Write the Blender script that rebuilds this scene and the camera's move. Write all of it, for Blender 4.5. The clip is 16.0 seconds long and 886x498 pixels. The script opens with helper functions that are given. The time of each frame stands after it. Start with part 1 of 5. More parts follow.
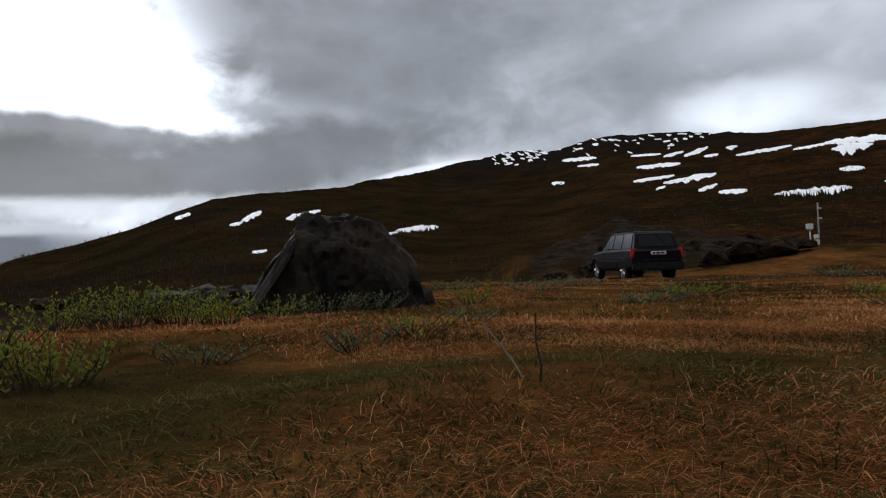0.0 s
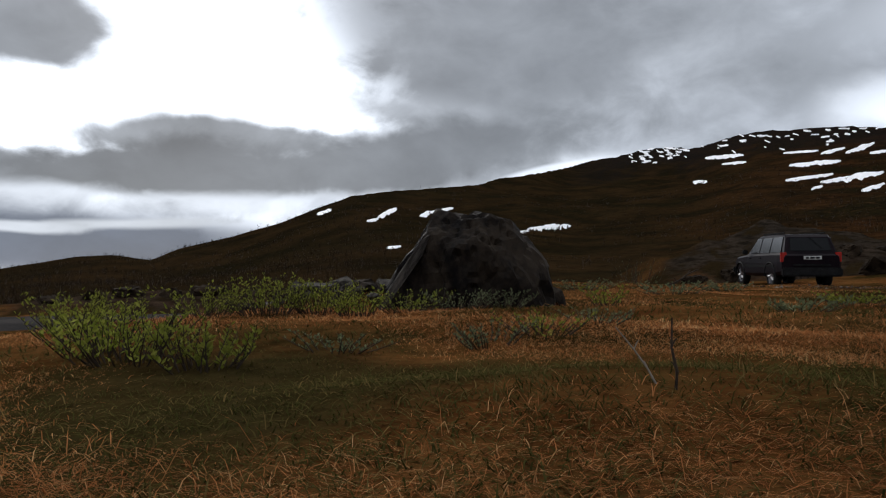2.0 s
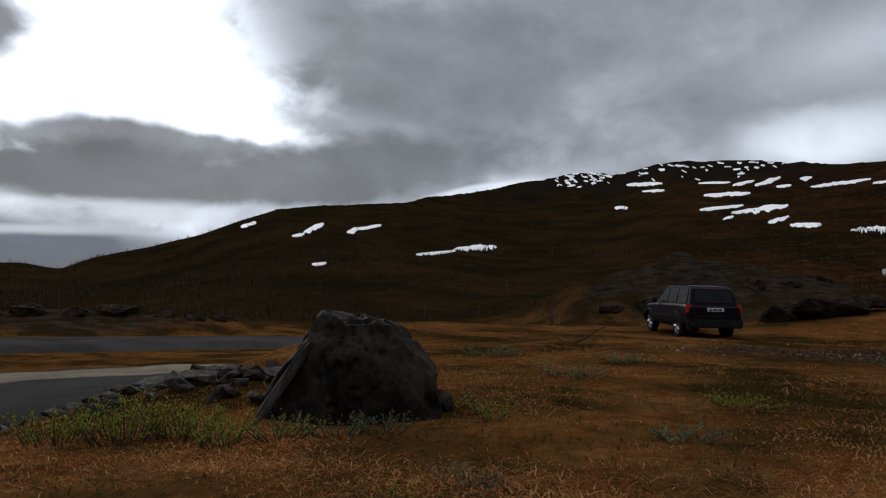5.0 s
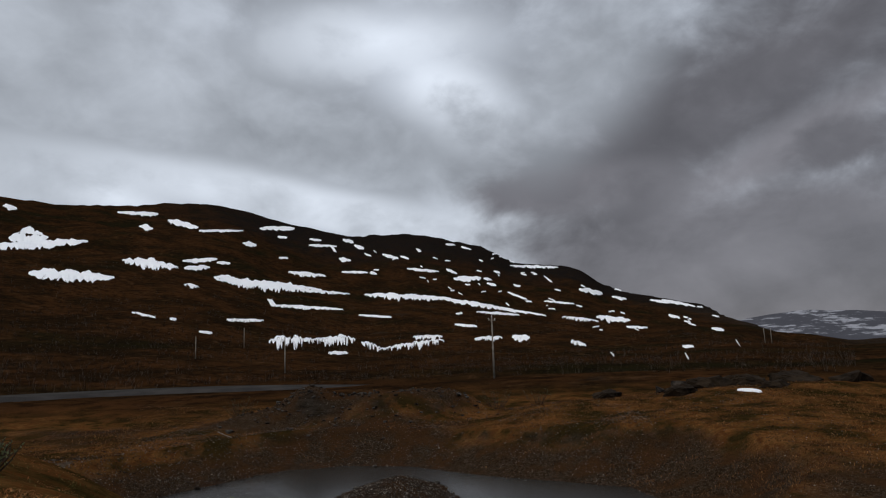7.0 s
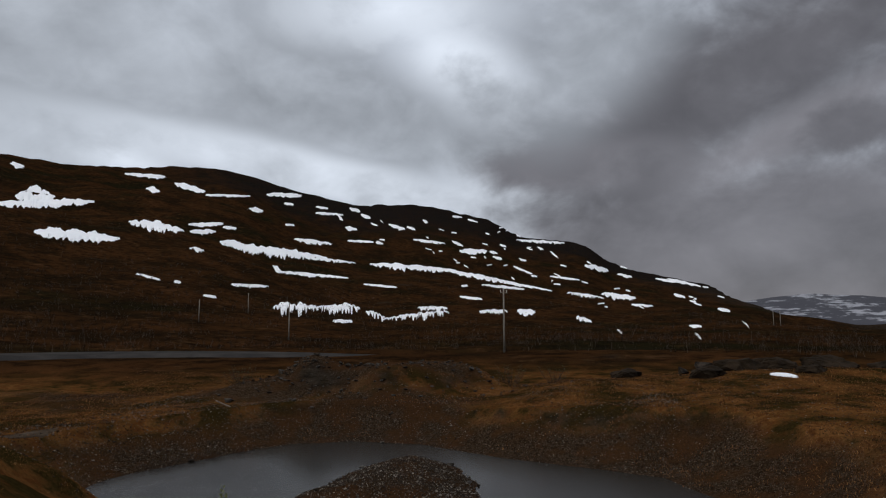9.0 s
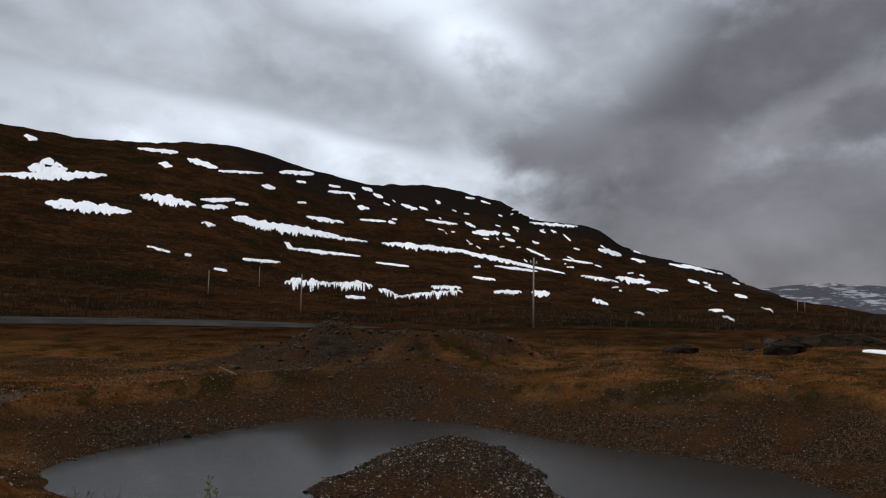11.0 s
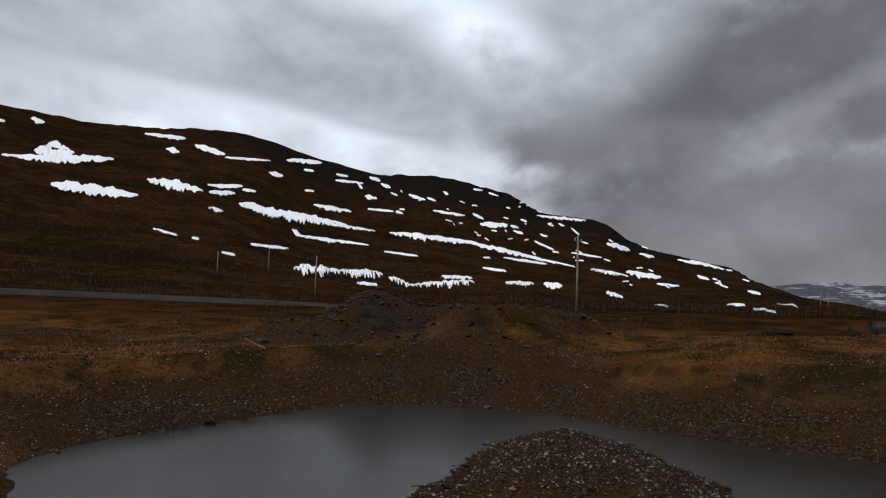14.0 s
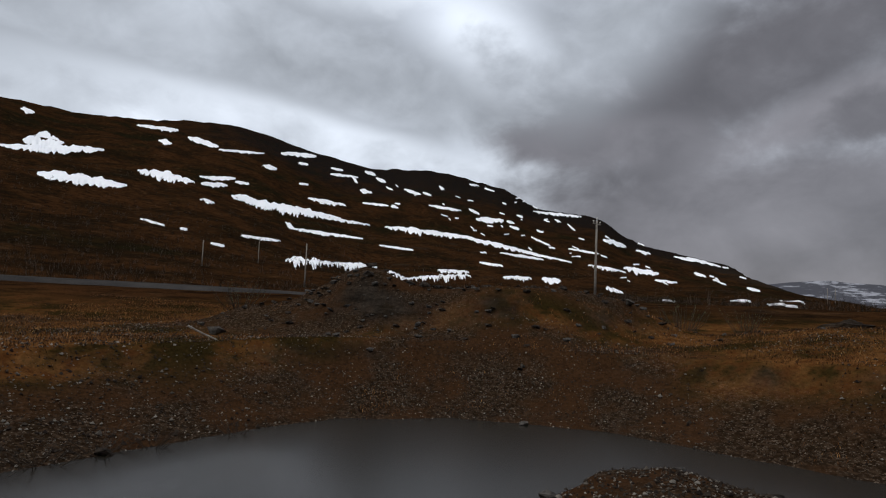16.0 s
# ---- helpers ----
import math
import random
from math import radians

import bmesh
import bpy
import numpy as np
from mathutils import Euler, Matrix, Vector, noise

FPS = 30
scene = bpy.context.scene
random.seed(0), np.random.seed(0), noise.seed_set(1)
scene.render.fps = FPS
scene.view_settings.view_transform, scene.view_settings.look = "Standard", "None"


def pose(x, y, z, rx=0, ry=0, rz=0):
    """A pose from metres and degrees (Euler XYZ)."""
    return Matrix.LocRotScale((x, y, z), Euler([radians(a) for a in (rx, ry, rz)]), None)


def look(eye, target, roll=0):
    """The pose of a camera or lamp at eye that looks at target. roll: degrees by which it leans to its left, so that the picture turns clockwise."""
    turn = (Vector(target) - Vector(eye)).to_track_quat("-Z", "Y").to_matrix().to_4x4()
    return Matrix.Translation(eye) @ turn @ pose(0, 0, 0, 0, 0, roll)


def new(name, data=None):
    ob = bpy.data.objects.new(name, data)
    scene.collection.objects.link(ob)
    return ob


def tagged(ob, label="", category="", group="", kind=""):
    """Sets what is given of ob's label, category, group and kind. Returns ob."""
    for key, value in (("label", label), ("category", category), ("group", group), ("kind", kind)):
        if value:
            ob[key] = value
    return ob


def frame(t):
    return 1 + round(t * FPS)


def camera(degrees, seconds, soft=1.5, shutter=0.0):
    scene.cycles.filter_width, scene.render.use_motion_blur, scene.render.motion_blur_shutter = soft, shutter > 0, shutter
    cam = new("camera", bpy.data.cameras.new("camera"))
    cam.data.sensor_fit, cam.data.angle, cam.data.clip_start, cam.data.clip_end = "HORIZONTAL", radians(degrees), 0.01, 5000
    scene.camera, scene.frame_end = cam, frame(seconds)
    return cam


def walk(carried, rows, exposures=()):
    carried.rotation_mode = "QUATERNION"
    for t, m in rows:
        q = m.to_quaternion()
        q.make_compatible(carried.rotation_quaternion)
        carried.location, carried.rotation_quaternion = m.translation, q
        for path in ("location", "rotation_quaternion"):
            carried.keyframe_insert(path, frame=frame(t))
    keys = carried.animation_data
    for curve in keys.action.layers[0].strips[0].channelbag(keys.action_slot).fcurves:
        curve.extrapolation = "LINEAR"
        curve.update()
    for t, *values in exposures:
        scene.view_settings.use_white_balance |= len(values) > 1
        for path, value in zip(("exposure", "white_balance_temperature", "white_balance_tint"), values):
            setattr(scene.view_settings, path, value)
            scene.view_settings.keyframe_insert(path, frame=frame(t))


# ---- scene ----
cam = camera(65.7, 16.0, soft=1.15)
PATH = [  # seconds, x, y, z, yaw, pitch, lean
    (0.0, 0.06, -0.02, 0.36, 0.00, 4.07, 1.94),
    (0.5, 0.06, -0.02, 0.36, 3.55, 4.14, 1.31),
    (1.0, 0.06, -0.02, 0.36, 6.99, 4.08, 0.79),
    (1.5, 0.06, -0.02, 0.36, 9.64, 4.04, 0.38),
    (2.0, 0.06, -0.02, 0.36, 10.92, 4.09, -0.10),
    (2.2, 0.06, -0.02, 0.36, 11.10, 4.12, -0.25),
    (2.5, 0.08, -0.03, 0.45, 11.37, 4.15, -0.34),
    (3.0, 0.20, 0.09, 1.01, 11.80, 4.21, -0.63),
    (3.2, 0.24, 0.14, 1.14, 11.80, 4.22, -0.82),
    (4.6, 0.36, 0.21, 1.21, 11.40, 4.60, -1.00),
    (4.9, 0.39, 0.22, 1.22, 8.20, 5.20, -1.20),
    (5.1, 0.41, 0.23, 1.23, 0.50, 5.80, -1.40),
    (5.3, 0.43, 0.24, 1.24, -12.76, 6.56, -1.51),
    (5.4, 0.42, 0.05, 1.25, -22.90, 7.32, -1.07),
    (5.5, 0.41, -0.08, 1.25, -30.44, 7.83, -0.79),
    (5.6, 0.36, -0.16, 1.26, -41.00, 8.54, -0.37),
    (5.7, 0.29, -0.20, 1.23, -50.00, 9.00, 0.18),
    (5.8, 0.23, -0.21, 1.19, -60.20, 9.40, 0.96),
    (5.9, 0.11, -0.20, 1.13, -67.20, 9.64, 1.70),
    (6.0, 0.05, -0.10, 1.15, -74.60, 9.71, 2.23),
    (6.1, -0.02, 0.06, 1.19, -77.29, 9.67, 2.30),
    (6.2, -0.08, 0.21, 1.21, -79.48, 9.58, 2.34),
    (6.5, -0.14, 0.26, 1.25, -81.83, 9.36, 2.45),
    (7.0, -0.06, 0.35, 1.24, -83.77, 8.95, 2.01),
    (7.5, 0.32, 0.43, 1.24, -84.12, 8.40, 1.56),
    (8.0, 1.10, 0.70, 1.20, -84.00, 7.70, 1.06),
    (8.5, 2.17, 1.07, 1.15, -83.48, 7.17, 0.57),
    (9.0, 3.63, 1.65, 1.26, -83.24, 6.64, 0.13),
    (9.2, 4.30, 1.79, 1.40, -82.81, 6.29, -0.01),
    (11.3, 11.68, 5.09, -0.62, -82.27, 5.12, -1.16),
    (11.5, 12.23, 5.52, -0.99, -82.20, 5.15, -1.28),
    (12.0, 13.37, 6.36, -1.56, -82.16, 5.02, -1.50),
    (12.5, 14.34, 7.11, -1.69, -82.07, 4.79, -1.53),
    (13.0, 15.26, 7.77, -1.76, -81.67, 4.65, -1.83),
    (13.5, 16.49, 8.49, -1.71, -81.83, 4.61, -2.00),
    (14.0, 18.24, 9.10, -1.63, -81.94, 4.52, -2.10),
    (14.5, 20.21, 9.53, -1.58, -81.95, 4.37, -2.20),
    (15.0, 22.53, 10.02, -1.55, -82.25, 4.36, -2.30),
    (15.5, 24.78, 10.52, -1.88, -82.54, 4.41, -2.42),
    (16.0, 27.21, 11.10, -2.39, -82.38, 4.22, -2.46),
]
EXPOSURES = [(0.0, 0.0), (0.5, 0.05), (1.0, 0.08), (2.0, 0.12), (3.2, 0.08), (5.3, -0.25), (6.0, -0.25), (9.0, -0.25), (11.3, 0.0), (16.0, 0.0)]
walk(cam, [(t, pose(x, y, z, 90 + pitch, 0, yaw) @ pose(0, 0, 0, 0, 0, -lean))
           for t, x, y, z, yaw, pitch, lean in PATH], EXPOSURES)


# ---------------------------------------------------------------- sky and sun
def way(az, el):
    """Direction of an azimuth (degrees clockwise from +y) and an elevation."""
    a, e = radians(az), radians(el)
    return Vector((math.sin(a) * math.cos(e), math.cos(a) * math.cos(e), math.sin(e)))


class Nodes:
    """Small helper to write node trees."""

    def __init__(self, tree):
        self.tree = tree
        tree.nodes.clear()

    def add(self, kind, **sockets):
        n = self.tree.nodes.new(kind)
        for key, value in sockets.items():
            self.put(n.inputs[int(key[1:]) if key[0] == "i" and key[1:].isdigit() else key.replace("_", " ")], value)
        return n

    def put(self, socket, value):
        if isinstance(value, bpy.types.NodeSocket):
            self.tree.links.new(value, socket)
        else:
            socket.default_value = value

    def math(self, op, a, b=0.0, clamp=False):
        n = self.add("ShaderNodeMath", i0=a, i1=b)
        n.operation, n.use_clamp = op, clamp
        return n.outputs[0]

    def vec(self, op, a, b=(0, 0, 0)):
        n = self.add("ShaderNodeVectorMath", i0=a, i1=b)
        n.operation = op
        return n.outputs["Value"] if op in ("DOT_PRODUCT", "LENGTH") else n.outputs["Vector"]

    def span(self, v, lo, hi, a=0.0, b=1.0):
        n = self.add("ShaderNodeMapRange", Value=v)
        n.interpolation_type = "SMOOTHSTEP"
        for k, val in zip((1, 2, 3, 4), (lo, hi, a, b)):
            n.inputs[k].default_value = val
        return n.outputs[0]

    def mix(self, f, a, b, mode="MIX"):
        n = self.tree.nodes.new("ShaderNodeMix")
        n.data_type, n.blend_type = "RGBA", mode
        for k, v in ((0, f), (6, a), (7, b)):
            self.put(n.inputs[k], v)
        return n.outputs[2]

    def noise(self, vector, scale, detail=5.0, rough=0.55, distort=0.0):
        n = self.add("ShaderNodeTexNoise", Vector=vector, Scale=scale, Detail=detail, Roughness=rough, Distortion=distort)
        return n.outputs[0]


def rgb(r, g, b):
    return (r, g, b, 1.0)


world = bpy.data.worlds.new("overcast_sky")
scene.world = world
world.use_nodes = True
N = Nodes(world.node_tree)
coord = N.add("ShaderNodeTexCoord").outputs["Generated"]
sky = N.add("ShaderNodeTexSky")
sky.sky_type, sky.sun_disc = "NISHITA", False
sky.sun_elevation, sky.sun_rotation = radians(28), radians(-32)
sep = N.add("ShaderNodeSeparateXYZ", i0=coord)
# the cloud deck lies flat overhead, so its features shrink towards the horizon
lift = N.math("ADD", N.math("MAXIMUM", sep.outputs["Z"], 0.0), 0.5)
deck = N.add("ShaderNodeCombineXYZ", X=N.math("DIVIDE", sep.outputs["X"], lift), Y=N.math("DIVIDE", sep.outputs["Y"], lift)).outputs[0]
billow = N.vec("MULTIPLY", coord, (1.0, 1.0, 1.5))
big = N.noise(billow, 4.2, 6.0, 0.5, 0.4)
fine = N.math("ADD", N.math("MULTIPLY", N.noise(N.vec("ADD", billow, (7.3, 2.1, 0.0)), 11.0, 9.0, 0.56, 0.3), 0.7), N.math("MULTIPLY", N.noise(deck, 5.0, 7.0, 0.55, 0.2), 0.3))
rag = N.math("SUBTRACT", N.math("ADD", N.math("MULTIPLY", big, 0.5), N.math("MULTIPLY", fine, 0.5)), 0.5)


def cloud(az, el, wide, high, tilt=0.0, ragged=1.6, soft=0.45):
    """A ragged patch of the deck, 1 inside and 0 outside."""
    d = way(az, el)
    right = Vector((d.y, -d.x, 0)).normalized()
    up = right.cross(d)
    c, s = math.cos(radians(tilt)), math.sin(radians(tilt))
    ax, ay = right * c + up * s, up * c - right * s
    off = N.vec("SUBTRACT", coord, tuple(d))
    u = N.math("DIVIDE", N.vec("DOT_PRODUCT", off, tuple(ax)), math.tan(radians(wide)))
    v = N.math("DIVIDE", N.vec("DOT_PRODUCT", off, tuple(ay)), math.tan(radians(high)))
    r = N.math("SQRT", N.math("ADD", N.math("MULTIPLY", u, u), N.math("MULTIPLY", v, v)))
    front = N.math("GREATER_THAN", N.vec("DOT_PRODUCT", coord, tuple(d)), 0.2)
    r = N.math("ADD", r, N.math("MULTIPLY", rag, ragged * 2.7))
    return N.math("MULTIPLY", N.span(r, 1.0 - soft * 0.8, 1.0 + soft * 0.8, 1.0, 0.0), front)


# azimuth, elevation, half width, half height, tilt, raggedness, softness, brightness, tint of each part of the deck
CLOUDS_NORTH = [(5.5, 20.4, 19.8, 8.0, 0, 1.0, 0.9, 0.215, 0), (52.2, 21.4, 19.8, 7.1, 0, 1.0, 0.9, 0.3, 0), (25.8, 13.2, 5.2, 2.0, 10, 1.6, 0.7, 0.5, 0),
    (32.6, 12.4, 3.3, 1.3, 0, 1.6, 0.7, 0.47, 0), (56.7, 13.4, 6.1, 2.0, -18, 1.6, 0.7, 0.52, 0), (31.1, 19.5, 7.6, 1.9, 0, 1.6, 0.9, 0.36, 0),
    (-0.3, 11.2, 6.1, 0.7, 0, 1.2, 0.7, 0.42, 0), (23.7, 13.1, 4.5, 1.9, 0, 1.6, 0.8, 0.56, 0)]
CLOUDS_WEST = [(-36.0, 15.3, 21.5, 9.5, 0, 1.0, 0.4, 1.15, 0), (-43.0, 19.3, 5.6, 3.1, 0, 0.8, 0.4, 0.185, 0), (-44.6, 8.8, 3.5, 1.8, 0, 1.3, 0.4, 0.2, 0),
    (-5.5, 19.9, 14.0, 5.6, -4, 1.1, 0.45, 0.175, 0), (-13.2, 15.2, 7.0, 1.2, -8, 1.6, 1.1, 0.27, 0), (-29.5, 12.5, 11.0, 1.3, 2, 1.0, 0.45, 0.22, 0),
    (-32.6, 9.7, 12.3, 2.1, 2, 1.0, 0.4, 0.115, 0), (-15.0, 11.3, 16.5, 2.7, 8, 1.0, 0.5, 0.14, 0)]
CLOUDS_WESTLOW = [(-31.6, 7.0, 11.3, 0.9, 4, 1.6, 0.7, 0.5, 0), (-41.1, 7.0, 5.7, 1.2, 0, 1.6, 0.6, 0.45, 0), (-39.4, 3.9, 15.6, 2.7, 0, 0.7, 0.5, 0.095, 1),
    (-35.7, 5.6, 7.6, 0.4, 4, 1.6, 0.7, 0.34, 0), (-42.7, 5.0, 3.3, 0.4, 0, 1.6, 0.6, 0.4, 0), (-1.7, 10.6, 4.2, 0.4, 10, 1.0, 0.6, 0.55, 0)]
CLOUDS_EAST = [(52.4, 18.4, 15.6, 5.2, 0, 1.2, 0.9, 0.30, 0), (69.2, 17.5, 19.8, 3.8, -9, 0.9, 0.8, 0.285, 0), (84.9, 16.2, 10.9, 3.0, -12, 0.9, 0.7, 0.25, 0),
    (72.5, 12.6, 18.0, 2.0, -11, 1.0, 0.5, 0.47, 0), (88.9, 9.9, 9.9, 2.9, -8, 0.9, 0.6, 0.385, 0), (50.9, 13.6, 6.1, 2.1, 0, 1.4, 0.8, 0.37, 0),
    (84.8, 21.8, 7.1, 2.9, -32, 1.5, 0.8, 0.54, 0), (79.3, 25.9, 8.0, 2.6, 0, 1.6, 0.7, 0.5, 0), (89.7, 17.9, 5.7, 2.8, -20, 1.6, 0.9, 0.31, 0)]
CLOUDS_RAIN = [(109.1, 5.8, 20.3, 7.6, 0, 0.7, 0.5, 0.142, 2), (103.5, 16.5, 13.5, 5.4, 16, 1.1, 1.0, 0.105, 2), (111.5, 20.6, 14.2, 5.0, 22, 1.1, 0.9, 0.095, 2),
    (94.9, 13.2, 9.4, 2.0, 2, 1.2, 0.5, 0.135, 2), (111.1, 14.6, 9.0, 1.6, 22, 1.0, 0.9, 0.165, 2), (115.0, 14.5, 3.5, 1.8, 10, 1.4, 0.5, 0.115, 2),
    (95.5, 21.5, 6.1, 3.6, 40, 1.4, 1.2, 0.27, 0)]
TINTS = [(1.05, 1.14, 1.25), (0.92, 1.12, 1.5), (1.0, 0.99, 1.08)]
tone = N.mix(N.span(rag, -0.13, 0.13), rgb(0.23, 0.25, 0.28), rgb(0.33, 0.36, 0.40))
for az, el, wide, high_, tilt, ragged, soft, level, tint in CLOUDS_NORTH + CLOUDS_WEST + CLOUDS_WESTLOW + CLOUDS_EAST + CLOUDS_RAIN:
    tone = N.mix(cloud(az, el, wide, high_, tilt, ragged, soft), tone, rgb(*[level * q for q in TINTS[tint]]))
wisp = N.math("ADD", N.math("MULTIPLY", rag, 2.3), 1.03)
tone = N.mix(0.8, tone, N.vec("MULTIPLY", tone, N.add("ShaderNodeCombineXYZ", X=wisp, Y=wisp, Z=wisp).outputs[0]))
zenith = N.span(sep.outputs["Z"], 0.5, 0.85)
tone = N.mix(zenith, tone, rgb(0.75, 0.77, 0.80))
below = N.span(sep.outputs["Z"], -0.06, 0.0)
tone = N.mix(below, rgb(0.05, 0.045, 0.04), tone)
bright = N.add("ShaderNodeBackground", Color=N.vec("MULTIPLY", tone, (1.0, 1.0, 1.025)), Strength=1.5)
blue = N.add("ShaderNodeBackground", Color=sky.outputs[0], Strength=0.05)
both = N.add("ShaderNodeMixShader", Fac=0.06, i1=bright.outputs[0], i2=blue.outputs[0])
N.add("ShaderNodeOutputWorld", Surface=both.outputs[0])

sun_data = bpy.data.lights.new("sun", "SUN")
sun_data.energy, sun_data.angle, sun_data.color = 0.8, radians(18), (1.0, 0.95, 0.88)
sun = new("sun", sun_data)
sun.matrix_world = look(way(-32, 28) * 100, (0, 0, 0))


# ---------------------------------------------------------------- lie of the land
def ramp(v, lo, hi):
    u = np.clip((v - lo) / (hi - lo), 0, 1)
    return u * u * (3 - 2 * u)


def lattice(ix, iy, seed):
    n = np.sin(ix * 127.1 + iy * 311.7 + seed * 74.7) * 43758.5453
    return n - np.floor(n)


def rough(x, y, size, octaves=4, seed=0.0, fall=0.5):
    """Smooth random relief in about -1..1, with its largest swells `size` metres wide."""
    total, amp, norm = 0.0, 1.0, 0.0
    for o in range(octaves):
        u, v = x / size * 2 ** o + 17.3 * o, y / size * 2 ** o - 9.1 * o
        iu, iv = np.floor(u), np.floor(v)
        fu, fv = u - iu, v - iv
        fu, fv = fu * fu * (3 - 2 * fu), fv * fv * (3 - 2 * fv)
        a, b = lattice(iu, iv, seed + o), lattice(iu + 1, iv, seed + o)
        c, d = lattice(iu, iv + 1, seed + o), lattice(iu + 1, iv + 1, seed + o)
        total = total + amp * ((a + (b - a) * fu) + ((c + (d - c) * fu) - (a + (b - a) * fu)) * fv - 0.5) * 2
        norm += amp
        amp *= fall
    return total / norm


def outline_distance(x, y, corners):
    """Distance to a closed outline, negative inside."""
    best = np.full(np.shape(x), 1e9)
    inside = np.zeros(np.shape(x), bool)
    for (ax, ay), (bx, by) in zip(corners, corners[1:] + corners[:1]):
        ex, ey = bx - ax, by - ay
        u = np.clip(((x - ax) * ex + (y - ay) * ey) / (ex * ex + ey * ey), 0, 1)
        best = np.minimum(best, np.hypot(x - ax - u * ex, y - ay - u * ey))
        inside ^= ((ay > y) != (by > y)) & (x < ex * (y - ay) / (ey if abs(ey) > 1e-9 else 1e-9) + ax)
    return np.where(inside, -best, best)


def line_distance(x, y, points):
    best, along = np.full(np.shape(x), 1e9), np.zeros(np.shape(x))
    for k, ((ax, ay, az), (bx, by, bz)) in enumerate(zip(points, points[1:])):
        ex, ey = bx - ax, by - ay
        u = np.clip(((x - ax) * ex + (y - ay) * ey) / (ex * ex + ey * ey), 0, 1)
        d = np.hypot(x - ax - u * ex, y - ay - u * ey)
        along = np.where(d < best, az + (bz - az) * u, along)
        best = np.minimum(best, d)
    return best, along


WATER = -6.3
POND = [(34.6, 22.0), (36.2, 22.3), (38.6, 21.9), (42.5, 20.3), (48, 17), (49.8, 13.6), (49, 9), (46.8, 6.2), (44.7, 3.4),
        (43, -0.6), (40.5, -5), (35, -7), (29.5, -4), (29, 2), (30.2, 8), (29.9, 13), (30.5, 15.6), (31.6, 17.7), (33.0, 20.4)]
ISLAND = [(31.8, 11.2), (34.5, 12.0), (38, 11.4), (42, 10.6), (44.6, 9.3), (44.9, 7.4), (42, 5.4), (39, 4.1), (35.5, 3.9),
          (32.5, 2.2), (28, 1.0), (28, 6.0), (31, 8.0)]
ROAD = [(-75, -25, -1.2), (-48, 18, -1.2), (-36, 36, -1.1), (-27, 46, -1.0), (-17, 57, -1.0), (2, 66, -1.0), (24, 64, -1.0),
        (44, 62, -1.1), (62, 64, -1.4), (78, 66, -1.75), (92, 60, -1.95), (99, 47, -2.05), (104, 34, -2.4), (110, 18, -3.2), (118, -10, -4.0), (130, -60, -4.0)]
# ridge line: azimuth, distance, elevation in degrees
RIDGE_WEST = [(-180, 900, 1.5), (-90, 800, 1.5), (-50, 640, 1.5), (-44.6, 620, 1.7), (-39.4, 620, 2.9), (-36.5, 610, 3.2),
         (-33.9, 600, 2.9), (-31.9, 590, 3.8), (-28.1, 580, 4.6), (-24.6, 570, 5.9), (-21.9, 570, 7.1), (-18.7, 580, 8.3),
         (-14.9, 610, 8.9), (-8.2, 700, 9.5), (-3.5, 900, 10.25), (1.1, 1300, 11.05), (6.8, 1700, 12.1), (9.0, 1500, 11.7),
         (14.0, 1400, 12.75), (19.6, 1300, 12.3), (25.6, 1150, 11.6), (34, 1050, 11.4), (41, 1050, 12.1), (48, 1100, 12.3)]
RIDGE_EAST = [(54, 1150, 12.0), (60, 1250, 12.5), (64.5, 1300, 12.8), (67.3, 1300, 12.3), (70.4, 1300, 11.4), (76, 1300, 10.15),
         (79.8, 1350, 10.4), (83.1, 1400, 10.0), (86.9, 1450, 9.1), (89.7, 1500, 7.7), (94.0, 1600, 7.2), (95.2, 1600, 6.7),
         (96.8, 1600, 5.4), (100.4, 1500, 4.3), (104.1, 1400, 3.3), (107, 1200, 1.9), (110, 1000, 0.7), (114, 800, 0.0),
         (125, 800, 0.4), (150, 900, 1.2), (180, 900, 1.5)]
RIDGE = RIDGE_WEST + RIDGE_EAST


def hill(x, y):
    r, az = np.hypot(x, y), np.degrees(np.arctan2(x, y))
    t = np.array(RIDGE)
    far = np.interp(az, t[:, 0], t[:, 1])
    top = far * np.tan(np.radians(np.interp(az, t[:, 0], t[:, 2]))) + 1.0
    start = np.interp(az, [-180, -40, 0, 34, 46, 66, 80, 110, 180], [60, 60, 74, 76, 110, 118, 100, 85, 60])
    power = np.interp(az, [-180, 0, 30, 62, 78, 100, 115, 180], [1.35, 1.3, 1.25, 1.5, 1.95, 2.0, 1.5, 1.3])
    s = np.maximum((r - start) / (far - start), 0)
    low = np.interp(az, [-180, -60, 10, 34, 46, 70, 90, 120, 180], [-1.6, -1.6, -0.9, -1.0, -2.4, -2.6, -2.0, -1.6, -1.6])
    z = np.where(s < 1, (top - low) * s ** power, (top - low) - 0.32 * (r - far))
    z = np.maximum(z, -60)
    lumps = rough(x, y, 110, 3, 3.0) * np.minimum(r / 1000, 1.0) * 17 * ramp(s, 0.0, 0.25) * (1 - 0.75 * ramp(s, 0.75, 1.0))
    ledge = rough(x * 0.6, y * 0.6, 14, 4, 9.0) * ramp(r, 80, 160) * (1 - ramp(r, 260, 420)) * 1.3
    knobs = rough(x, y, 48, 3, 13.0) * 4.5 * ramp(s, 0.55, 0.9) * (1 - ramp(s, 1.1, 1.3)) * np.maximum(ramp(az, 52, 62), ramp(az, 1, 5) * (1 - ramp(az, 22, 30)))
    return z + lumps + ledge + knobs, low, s


